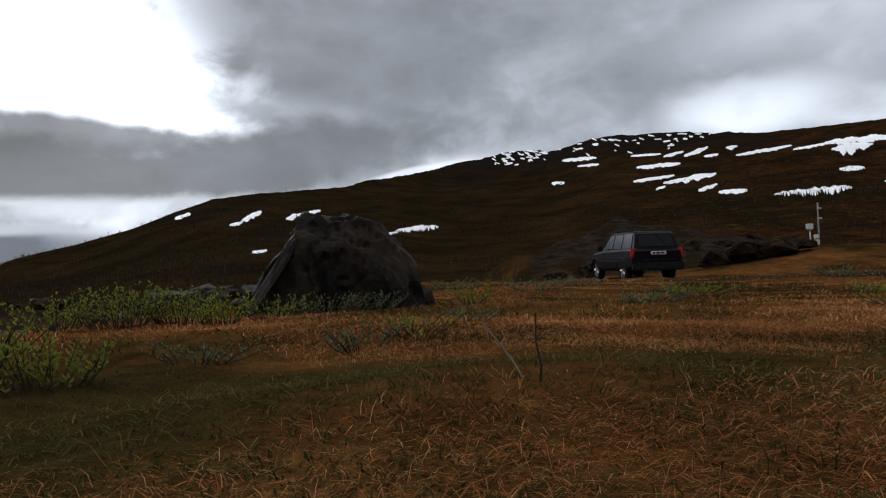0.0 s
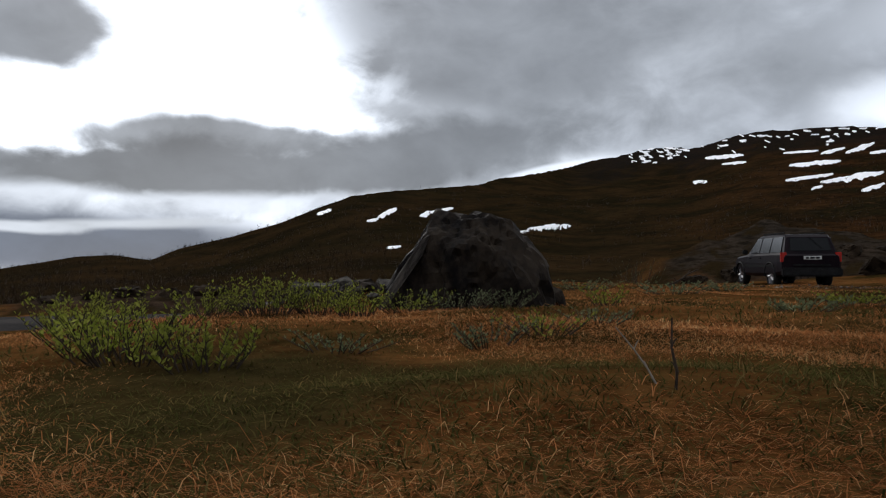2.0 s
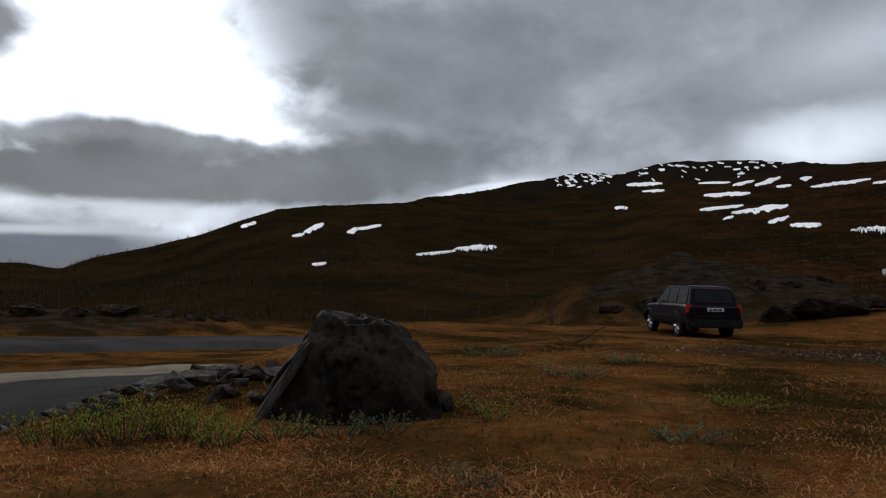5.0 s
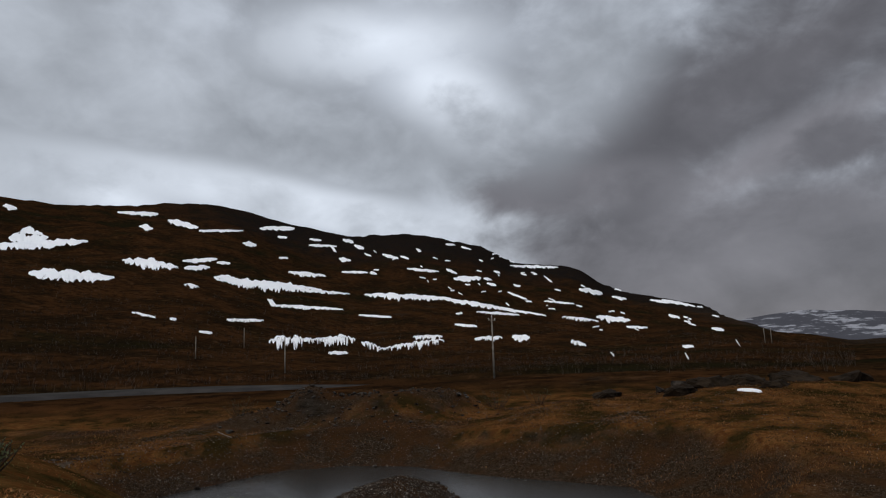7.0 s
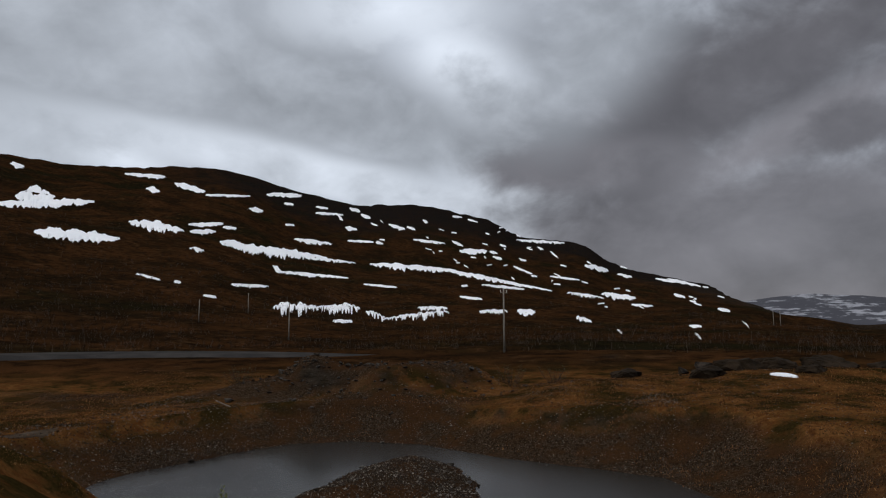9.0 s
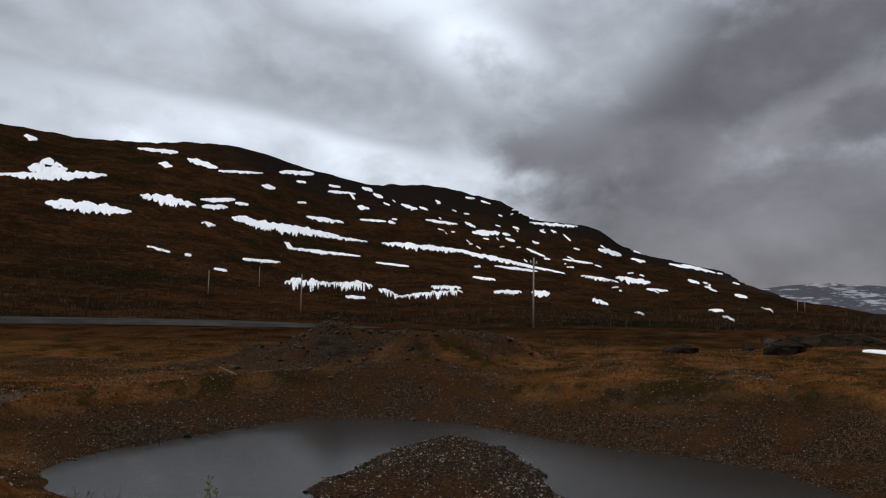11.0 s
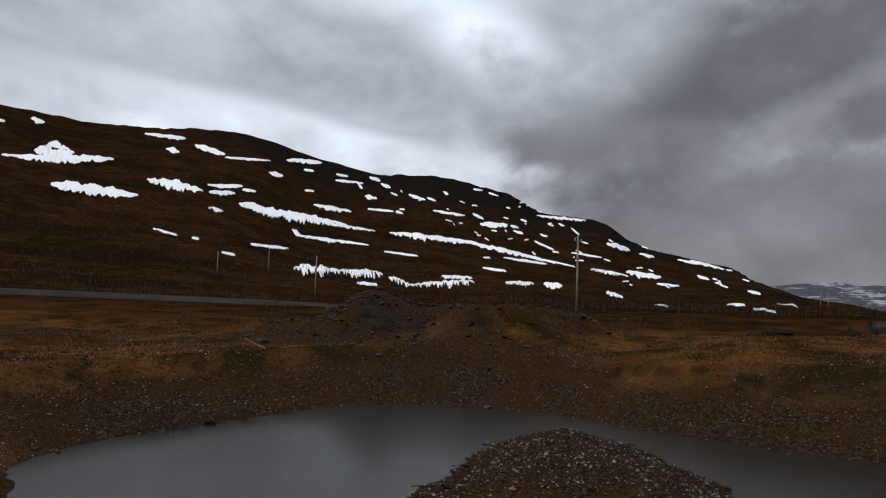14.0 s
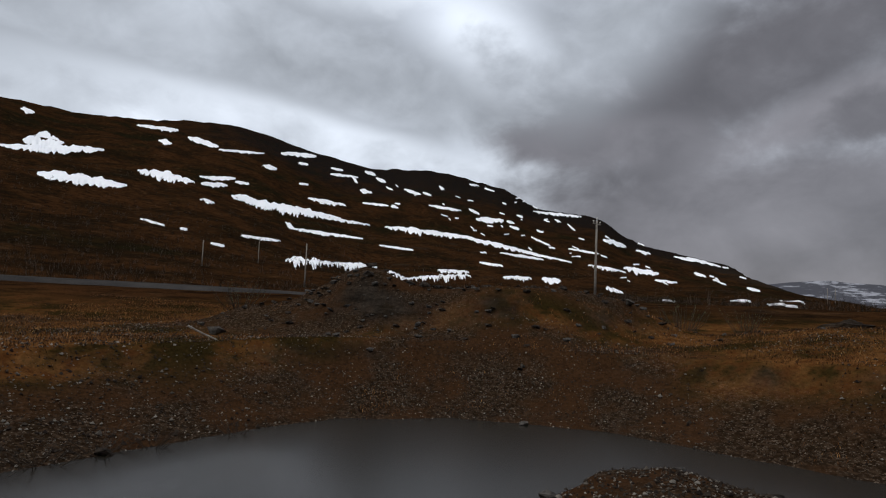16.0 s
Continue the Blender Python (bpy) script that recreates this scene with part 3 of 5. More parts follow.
def draped(name, centre, wide, deep, turn, mat, lift=0.02, seed=0.0, steps=46):
    """A ragged flat patch of another surface lying on the ground."""
    verts, faces = [], []
    c, s = math.cos(radians(turn)), math.sin(radians(turn))
    rings, sides = 12, steps
    for i in range(rings + 1):
        for j in range(sides):
            a = 2 * math.pi * j / sides
            edge = 1 + 0.28 * float(rough(np.array(math.cos(a) * 2 + seed), np.array(math.sin(a) * 2 - seed), 1.2, 3, seed))
            u, v = math.cos(a) * wide * edge * i / rings, math.sin(a) * deep * edge * i / rings
            verts.append((centre[0] + u * c - v * s, centre[1] + u * s + v * c))
    xy = np.array(verts)
    z = height(xy[:, 0], xy[:, 1])
    fall = np.repeat(np.where(np.arange(rings + 1) == rings, -0.05, lift), sides)
    verts = [(a, b, q + f) for (a, b), q, f in zip(verts, z, fall)]
    for i in range(rings):
        faces += [(i * sides + j, i * sides + (j + 1) % sides, (i + 1) * sides + (j + 1) % sides, (i + 1) * sides + j) for j in range(sides)]
    return mesh_object(name, verts, faces, mat, smooth=True)


tagged(draped("layby", (-15.5, 20), 8, 14, -28, DIRT, 0.03, 1.0), "dark packed gravel lay-by beside the road", "lay-by", kind="structure")
tagged(draped("dusty_strip", (-16.8, 24.6), 8.5, 2.3, 60, DUST, 0.05, 2.0), "pale dusty strip of dried mud on gravel", "gravel", kind="structure")
tagged(draped("bare_patch", (38.5, 28), 2.0, 0.7, 0, SOIL, 0.03, 4.0), "pale bare patch of trodden sandy soil", "soil", kind="structure")


# ---------------------------------------------------------------- distance, snow and scrub
def build_far_mountains():
    az = np.linspace(96, 134, 240)
    verts, faces = [], []
    rows = 14
    for i in range(rows + 1):
        u = i / rows
        for a in az:
            swell = float(rough(np.array(a * 10.0), np.array(u * 30.0), 60, 5, 21.0))
            crest = 2.1 + 0.45 * math.sin(a * 0.35) + 0.5 * swell
            r = 3500 + 1000 * u
            e = -0.9 + (crest + 0.9) * u ** 0.9 + 0.25 * float(rough(np.array(a * 12.0), np.array(u * 90.0), 22, 4, 22.0)) * math.sin(math.pi * u)
            d = way(float(a), 0)
            verts.append((d.x * r, d.y * r, r * math.tan(radians(e))))
    w = len(az)
    for i in range(rows):
        faces += [(i * w + j, i * w + j + 1, i * w + w + j + 1, i * w + w + j) for j in range(w - 1)]
    m, n, sh = material("far_snowy_fell", 0.95, 0.1)
    p = n.add("ShaderNodeNewGeometry").outputs["Position"]
    q = n.vec("MULTIPLY", p, (1.0, 1.0, 5.0))
    f = n.math("ADD", n.math("MULTIPLY", n.noise(q, 0.0034, 6.0, 0.62), 0.6), n.math("MULTIPLY", n.noise(q, 0.016, 5.0, 0.65), 0.4))
    n.put(sh.inputs["Base Color"], n.mix(n.span(f, 0.49, 0.56), rgb(0.060, 0.060, 0.070), rgb(0.30, 0.305, 0.33)))
    ob = mesh_object("backdrop", verts, faces, m, smooth=True)
    return tagged(ob, "far blue-grey mountains streaked with snow", "mountains", kind="structure")


build_far_mountains()


def sight_table(azs):
    r = np.geomspace(80, 2300, 700)
    a = np.radians(np.asarray(azs))[:, None]
    x, y = r * np.sin(a), r * np.cos(a)
    z = height(x, y)
    return r, x, y, z, np.maximum.accumulate(np.degrees(np.arctan2(z - 1.0, r)), axis=1)


def snow_patch(az, el, wide, tall, lean, spiky, skew, seed):
    """A drift of old snow lying on the slope, named by where it is seen from the start of the walk."""
    cols, rows = int(min(max(14, wide * 16), 120)), 5
    u = np.linspace(-1, 1, cols)
    azs = az + u * wide / 2
    r, x, y, z, e = sight_table(azs)
    steep = tall > 0.4 * wide
    full = np.maximum(1 - np.abs(u) ** (1.1 if steep else 2.2), 0.0) ** (0.9 if steep else 0.6)
    full = full * (1 + 0.7 * skew * u)
    ragged = rough(u * wide + seed * 13.7, u * 0 + seed, 0.6, 4, seed, 0.5)
    ragged2 = rough(u * wide * 1.3 - seed * 7.7, u * 0 + seed * 3, 0.5, 5, seed + 5, 0.55)
    comb = spiky * np.random.RandomState(int(seed * 10)).rand(cols) ** 1.6
    top = el + lean * u + tall / 2 * (full * (0.85 + 0.65 * ragged))
    bot = el + lean * u - tall / 2 * (full * (0.80 + 1.0 * ragged2)) + tall * comb * 0.8
    bot = np.minimum(bot, top - 0.015)
    verts, faces = [], []
    for i in range(cols):
        for k in range(rows):
            want = bot[i] + (top[i] - bot[i]) * k / (rows - 1)
            j = np.interp(want, e[i], np.arange(len(r)))
            px, py, pz, pr = (np.interp(j, np.arange(len(r)), q) for q in (x[i], y[i], z[i], r))
            edge = k in (0, rows - 1) or i in (0, cols - 1)
            verts.append((px, py, pz + (0.12 if edge else 0.4 + 0.0010 * pr)))
    for i in range(cols - 1):
        faces += [(i * rows + k, (i + 1) * rows + k, (i + 1) * rows + k + 1, i * rows + k + 1) for k in range(rows - 1)]
    ob = mesh_object("snow_patch", verts, faces, SNOW, smooth=True)
    return tagged(ob, "patch of old white snow lying on the brown heath slope", "snow", "snow patches on the fell")


# azimuth, elevation, width, height, lean in degrees, share broken by scrub, skew of each drift
DRIFTS_WEST_A = [(-20.8, 6.95, 1.2, 0.4, 0.2, 0, 0), (-16.8, 6.3, 1.03, 0.22, 0.1, 0, 0), (-15.6, 6.91, 1.68, 0.58, 0.42, 0, 0), (-12.3, 6.89, 1.18, 0.54, 0.2, 0, 0),
    (-11.0, 7.19, 1.94, 0.31, 0.2, 0, 0), (-5.4, 5.19, 3.36, 0.27, 0.19, 0.8, 0), (-2.1, 5.63, 3.64, 0.63, 0.11, 0.8, 0.3), (-15.0, 4.01, 1.22, 0.18, 0.08, 0, 0)]
DRIFTS_MIDDLE_A = [(11.6, 10.85, 2.85, 0.36, 0.02, 0, 0), (12.3, 10.31, 1.78, 0.22, 0.02, 0, 0), (9.8, 9.02, 1.1, 0.31, -0.0, 0, 0), (16.9, 10.75, 2.37, 0.18, -0.02, 0, 0),
    (17.8, 9.82, 3.42, 0.4, 0.02, 0, 0), (17.4, 8.81, 3.21, 0.31, 0.12, 0, 0), (20.1, 8.59, 4.0, 0.49, 0.2, 0, 0.2), (17.9, 8.01, 0.8, 0.22, 0.11, 0, 0),
    (21.4, 7.76, 1.47, 0.36, 0.19, 0, 0), (23.2, 7.28, 2.11, 0.4, -0.02, 0, 0), (20.7, 10.65, 1.84, 0.4, 0.25, 0, 0), (19.0, 10.61, 1.6, 0.27, 0.15, 0, 0),
    (21.8, 10.25, 1.07, 0.22, 0.02, 0, 0), (23.3, 10.73, 0.85, 0.45, 0.01, 0, 0)]
DRIFTS_MIDDLE_B = [(25.5, 10.19, 3.89, 0.31, 0.15, 0, 0), (29.0, 10.11, 3.01, 0.22, 0.1, 0, 0), (31.8, 10.17, 4.45, 0.63, -0.07, 0, 0.3), (31.3, 9.7, 2.63, 1.17, 0.01, 0, -0.2),
    (31.2, 8.13, 1.62, 0.4, -0.06, 0, 0), (28.6, 6.71, 5.12, 0.72, -0.0, 0.8, 0.2), (34.5, 6.89, 2.84, 0.49, -0.06, 0.3, 0.4), (40.1, 11.0, 6.53, 0.67, 0.29, 0, -0.1),
    (47.8, 11.06, 2.51, 0.58, 0.12, 0, -0.3), (42.5, 9.14, 1.1, 0.45, 0.22, 0, 0), (43.9, 10.02, 1.36, 0.67, -0.06, 0, 0), (45.3, 9.75, 1.89, 0.4, 0.15, 0, 0),
    (46.9, 9.02, 1.63, 0.54, -0.03, 0, 0), (46.9, 8.42, 0.92, 0.4, 0.01, 0, 0)]
DRIFTS_MIDDLE_C = [(36.9, 9.04, 0.47, 0.4, -0.02, 0, 0), (51.0, 11.63, 0.8, 0.22, -0.13, 0, 0), (48.9, 6.24, 0.43, 0.31, -0.05, 0, 0), (42.3, 9.32, 0.46, 0.18, -0.0, 0, 0)]
DRIFTS_EAST_A = [(52.6, 9.05, 6.88, 0.67, 0.38, 0, 0.1), (52.2, 9.5, 2.52, 1.88, 0.09, 0, 0), (55.1, 6.87, 5.65, 0.99, -0.1, 0, -0.3), (60.4, 7.84, 4.04, 0.99, -0.25, 0.3, -0.2),
    (64.0, 8.23, 2.65, 0.36, 0.09, 0, 0), (63.8, 7.63, 1.97, 0.45, 0.03, 0, 0), (65.8, 8.02, 1.08, 0.27, -0.02, 0, 0), (66.2, 6.71, 2.26, 0.63, -0.18, 0, 0),
    (69.8, 6.15, 7.6, 0.9, -0.39, 0.3, -0.4), (73.6, 5.62, 4.59, 0.31, -0.25, 0.5, 0), (80.4, 5.05, 6.75, 0.58, -0.27, 0.3, 0), (87.3, 4.04, 9.61, 0.4, -1.0, 0.3, -0.6),
    (88.1, 3.4, 3.58, 0.22, -0.2, 0.3, 0), (69.6, 4.81, 0.81, 0.58, -0.31, 0, 0)]
DRIFTS_EAST_B = [(72.6, 4.36, 5.43, 0.31, -0.22, 0.2, -0.5), (71.1, 1.61, 3.62, 1.12, -0.06, 1, -0.2), (74.4, 1.64, 3.74, 0.9, -0.02, 1, 0.2), (74.8, 0.63, 1.62, 0.27, -0.04, 0, 0),
    (77.5, 1.07, 1.66, 0.63, -0.29, 1, 0), (80.8, 1.01, 5.49, 0.63, 0.29, 1, 0.6), (82.2, 1.64, 2.51, 0.49, -0.01, 0.6, 0), (67.5, 3.44, 2.91, 0.31, -0.06, 0.3, -0.3),
    (77.9, 3.53, 2.75, 0.18, -0.14, 0, 0), (85.4, 2.52, 1.89, 0.22, -0.12, 0, 0), (87.2, 1.38, 2.36, 0.45, -0.0, 0.6, 0), (89.9, 1.36, 1.51, 0.58, -0.05, 0.3, 0),
    (94.5, 0.69, 1.24, 0.49, -0.17, 0.4, -0.4), (97.1, -0.23, 0.25, 0.27, -0.15, 0, 0)]
DRIFTS_EAST_C = [(94.8, 2.63, 2.94, 0.36, -0.25, 0.8, 0), (97.4, 2.55, 2.7, 0.63, -0.16, 0.2, -0.2), (99.2, 1.81, 1.69, 0.18, -0.07, 0, 0), (50.9, 11.53, 0.82, 0.4, -0.12, 0, 0),
    (59.4, 11.7, 2.95, 0.4, -0.0, 0, 0.2), (62.7, 11.03, 2.34, 0.54, -0.25, 0, -0.2), (60.0, 10.65, 1.06, 0.54, -0.06, 0, 0), (65.6, 10.56, 3.47, 0.22, 0.05, 0, -0.5),
    (70.0, 10.83, 2.86, 0.45, 0.01, 0, 0), (67.8, 9.54, 1.16, 0.58, -0.07, 0, 0.2), (70.4, 10.11, 0.82, 0.27, -0.02, 0, 0), (73.1, 9.92, 1.02, 0.22, -0.06, 0, 0),
    (73.7, 9.41, 2.32, 0.27, -0.05, 0, 0), (74.6, 9.09, 0.43, 0.4, -0.2, 0, 0)]
DRIFTS_EAST_D = [(75.8, 9.79, 0.94, 0.36, -0.12, 0, 0), (76.7, 9.29, 0.85, 0.31, -0.15, 0, 0), (70.5, 8.43, 0.77, 0.22, -0.02, 0, 0), (72.4, 7.08, 3.07, 0.45, -0.19, 0.3, -0.2),
    (75.5, 8.24, 1.03, 0.36, -0.09, 0, 0), (76.3, 7.19, 2.19, 0.22, -0.04, 0, 0), (79.3, 8.45, 1.41, 0.36, -0.19, 0, 0), (80.5, 8.32, 0.75, 0.22, -0.13, 0, 0),
    (81.7, 8.91, 0.47, 0.27, -0.11, 0, 0), (82.0, 7.21, 2.74, 0.27, -0.17, 0.3, 0), (84.4, 7.06, 0.94, 0.27, -0.22, 0, 0), (85.7, 6.43, 2.34, 0.54, -0.02, 0, 0.3),
    (87.4, 6.28, 0.7, 0.31, -0.09, 0, 0), (87.7, 5.84, 0.83, 0.27, -0.11, 0, 0)]
DRIFTS_EAST_E = [(91.3, 7.13, 4.01, 0.31, -0.16, 0.3, 0), (85.7, 8.95, 0.89, 0.18, -0.13, 0, 0), (84.4, 9.28, 0.85, 0.18, -0.06, 0, 0), (88.2, 6.83, 0.56, 0.22, -0.09, 0, 0),
    (92.4, 6.06, 0.67, 0.27, -0.28, 0, 0), (91.3, 6.58, 0.54, 0.22, -0.11, 0, 0), (95.8, 4.86, 1.92, 0.54, -0.23, 0.2, 0), (98.0, 4.22, 1.17, 0.27, -0.13, 0, 0),
    (98.6, 4.84, 1.85, 0.18, -0.09, 0, 0), (101.3, 3.76, 1.95, 0.22, -0.17, 0, 0), (102.5, 3.55, 2.52, 0.27, -0.35, 0.2, 0), (102.1, 2.53, 0.89, 0.27, -0.15, 0, 0),
    (105.2, 1.39, 0.92, 0.27, -0.1, 0, 0), (102.9, 0.15, 0.88, 0.22, -0.04, 0, 0)]
DRIFTS_EAST_F = [(102.7, -0.6, 0.25, 0.31, -0.24, 0, 0), (106.5, 0.27, 0.25, 0.13, -0.26, 0, 0), (60.0, 3.95, 1.72, 0.18, -0.21, 0.4, 0), (62.1, 3.63, 0.52, 0.18, -0.02, 0, 0),
    (63.4, 6.18, 1.12, 0.63, -0.09, 0.9, 0), (64.5, 2.55, 1.02, 0.18, -0.06, 0, 0), (89.8, 4.8, 1.6, 0.18, -0.34, 0, 0), (93.2, 4.08, 2.47, 0.18, -0.17, 0.4, 0)]
for k, row in enumerate(DRIFTS_WEST_A + DRIFTS_MIDDLE_A + DRIFTS_MIDDLE_B + DRIFTS_MIDDLE_C + DRIFTS_EAST_A + DRIFTS_EAST_B + DRIFTS_EAST_C + DRIFTS_EAST_D + DRIFTS_EAST_E + DRIFTS_EAST_F):
    snow_patch(*row, 1.0 + k * 0.7)
# scattered remnants high on the rocky tops
dice = random.Random(11)
for k in range(150):
    lo, hi, e0, e1 = dice.choice([(4.5, 9, 10.7, 11.9), (5, 9, 11.2, 11.9), (10, 21, 11.0, 12.3), (76, 90, 5.6, 9.0), (84, 98, 3.4, 6.8), (96, 106, 1.6, 3.4), (10, 22, 11.6, 12.5)])
    a = dice.uniform(lo, hi)
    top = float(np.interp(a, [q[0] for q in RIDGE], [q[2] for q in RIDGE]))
    snow_patch(a, min(dice.uniform(e0, e1), top - 0.15), dice.uniform(0.15, 0.6), dice.uniform(0.05, 0.15), dice.uniform(-0.12, 0.04), 0.2, 0.0, 90 + k * 0.7)


def slivers(base, tip, width, rng):
    """One thin triangle for each pair of points, turned at random."""
    n = len(base)
    t = rng.rand(n) * 2 * np.pi
    side = np.stack([np.cos(t), np.sin(t), np.zeros(n)], 1) * np.asarray(width)[:, None] / 2
    v = np.stack([base - side, base + side, tip], 1).reshape(-1, 3)
    return v, np.arange(3 * n).reshape(-1, 3)


def stuff(name, chunks, mat, label, category):
    verts = np.concatenate([v for v, f in chunks])
    start, faces = 0, []
    for v, f in chunks:
        faces += (f + start).tolist()
        start += len(v)
    return tagged(mesh_object(name, verts.tolist(), faces, mat), label, category, kind="stuff")


def build_birches():
    rng = np.random.RandomState(5)
    n = 24000
    az = np.radians(rng.uniform(-50, 114, n))
    r = 88 * np.exp(rng.rand(n) ** 1.15 * np.log(640 / 88))
    x, y = r * np.sin(az), r * np.cos(az)
    road, _ = line_distance(x, y, ROAD)
    thick = rough(x, y, 60, 4, 31.0) + rng.uniform(-0.3, 0.3, n)
    keep = (road > 9) & (hill(x, y)[2] > 0.006) & (thick > -0.12) & (np.hypot(x - 26, y - 88) > 14)
    x, y, r = x[keep], y[keep], r[keep]
    z = height(x, y)
    tall = rng.uniform(0.7, 2.0, len(x)) * (0.8 + 0.9 * np.minimum(r / 400, 1)) * np.where(rng.rand(len(x)) < 0.06, 1.7, 1)
    chunks = []
    base = np.stack([x, y, z - 0.1], 1)
    for k in range(9):
        a, spread = rng.rand(len(x)) * 2 * np.pi, rng.uniform(0.05, 0.6, len(x)) * tall * (0.3 if k == 0 else 1)
        start = base + np.stack([np.cos(a) * spread * 0.25, np.sin(a) * spread * 0.25, tall * rng.uniform(0.0, 0.35, len(x)) * (k > 0)], 1)
        tip = base + np.stack([np.cos(a) * spread, np.sin(a) * spread, tall * rng.uniform(0.6, 1.0, len(x))], 1)
        chunks.append(slivers(start, tip, 0.014 + 0.00018 * r * rng.uniform(0.5, 1.3, len(x)), rng))
    return stuff("birch_scrub", chunks, BIRCH, "leafless dark mountain birch scrub on the slopes", "scrub")


build_birches()


# ---------------------------------------------------------------- stones
def stone_mesh(name, seed, flat=0.7, corners=13, cuts=1, rough_=0.04, mat=ROCK, wide=(1.0, 0.8)):
    """A broken stone: the hull of a few random corners, its faces split and roughened."""
    rng = random.Random(seed)
    bm = bmesh.new()
    for _ in range(corners):
        d = Vector((rng.gauss(0, 1), rng.gauss(0, 1), rng.gauss(0, 1))).normalized()
        big = max(abs(c) for c in d)
        d = d / (0.55 * big + 0.45) * rng.uniform(0.72, 1.0)
        bm.verts.new((d.x * wide[0], d.y * wide[1], d.z * flat))
    made = bmesh.ops.convex_hull(bm, input=bm.verts)
    bmesh.ops.delete(bm, geom=list({v for v in made["geom_interior"] if isinstance(v, bmesh.types.BMVert)}), context="VERTS")
    if cuts:
        bmesh.ops.subdivide_edges(bm, edges=bm.edges[:], cuts=cuts, use_grid_fill=True)
        for v in bm.verts:
            v.co *= 1 + rough_ * noise.noise(v.co * 2.6 + Vector((seed, 0, 0))) * 2 + rough_ * noise.noise(v.co * 7.0)
    bmesh.ops.recalc_face_normals(bm, faces=bm.faces)
    me = bpy.data.meshes.new(name)
    bm.to_mesh(me)
    bm.free()
    me.materials.append(mat)
    return me


BLACKROCK = simple("wet_black_schist", (0.004, 0.0036, 0.0036), (0.030, 0.0225, 0.016), 2.0, 0.6, relief=0.7, spec=0.04, bump_scale=9)
STONES = [stone_mesh("stone", 40 + k, 0.42 + 0.08 * (k % 4), 14, 1, 0.03, PALE_ROCK if k % 3 == 0 else ROCK) for k in range(7)]
CRAGS = [stone_mesh("crag", 80 + k, 0.62, 26, 4, 0.13, MOSSROCK) for k in range(5)]


def set_stone(name, mesh, x, y, size, turn, label, group, sink=0.25, squash=1.0, tilt=0.0):
    ob = new(name, mesh)
    ob.matrix_world = pose(x, y, high(x, y) + size * squash * (0.55 - sink), tilt, tilt * 0.6, turn) @ Matrix.Diagonal((size, size, size * squash, 1))
    return tagged(ob, label, "rock", group)


def build_boulder():
    """The big block at the start: slanting slab on one side, a level back and a low nose."""
    bm = bmesh.new()
    bmesh.ops.create_icosphere(bm, subdivisions=5, radius=1.0)
    planes = [((-0.742, -0.10, 0.67), 0.59), ((0.11, -0.05, 0.99), 0.45), ((0.69, -0.12, 0.72), 0.61), ((0.93, -0.10, 0.36), 0.776),
              ((-0.50, -0.86, 0.06), 0.60), ((0.12, -0.98, -0.10), 0.56), ((0.52, -0.78, 0.34), 0.62), ((-0.15, -0.62, 0.78), 0.53),
              ((0.30, -0.62, 0.72), 0.57), ((-0.97, 0.10, 0.10), 0.86), ((0.0, 1.0, 0.25), 0.70), ((0.75, 0.6, 0.3), 0.80), ((-0.6, 0.7, 0.4), 0.66)]
    planes = [(Vector(d).normalized(), h) for d, h in planes]
    for v in bm.verts:
        d = v.co.normalized()
        r = min([1.0] + [h / d.dot(q) for q, h in planes if d.dot(q) > 0.05])
        broken = d + 0.12 * Vector((noise.noise(d * 5), noise.noise(d * 5 + Vector((5, 0, 0))), noise.noise(d * 5 + Vector((0, 5, 0)))))
        r -= 0.022 * noise.cell(broken * 2.3)
        r += 0.06 * noise.noise(d * 1.7 + Vector((1, 7, 2))) + 0.028 * noise.noise(d * 5.0) + 0.012 * noise.noise(d * 15)
        crack = abs(noise.noise(d * 2.9 + Vector((9, 1, 4))))
        r -= 0.06 * max(0.0, 1 - crack / 0.05)
        v.co = d * r
    ob = part("boulder", bm, BLACKROCK)
    ob.matrix_world = pose(-0.98, 6.75, 0.60, 0, 0, 8) @ Matrix.Diagonal((0.92, 0.84, 1.26, 1))
    return tagged(ob, "large dark angular boulder with a slanting slab side", "boulder")


build_boulder()

slab = new("leaning_slab", stone_mesh("leaning_slab", 63, 1.0, 16, 3, 0.03, PALE_ROCK))
slab.matrix_world = pose(-1.50, 6.22, 0.60, -6, 31, 10) @ Matrix.Diagonal((0.07, 0.20, 0.52, 1))
tagged(slab, "pale slab of stone leaning against the boulder", "rock")
for x, y, size, turn in ((-0.22, 7.2, 0.26, 20), (-1.75, 6.9, 0.26, 75)):
    set_stone("boulder_fragment", STONES[1 + turn % 2], x, y, size, turn, "dark angular fragment broken off the boulder", "boulder fragments", 0.1, 1.0, 14)


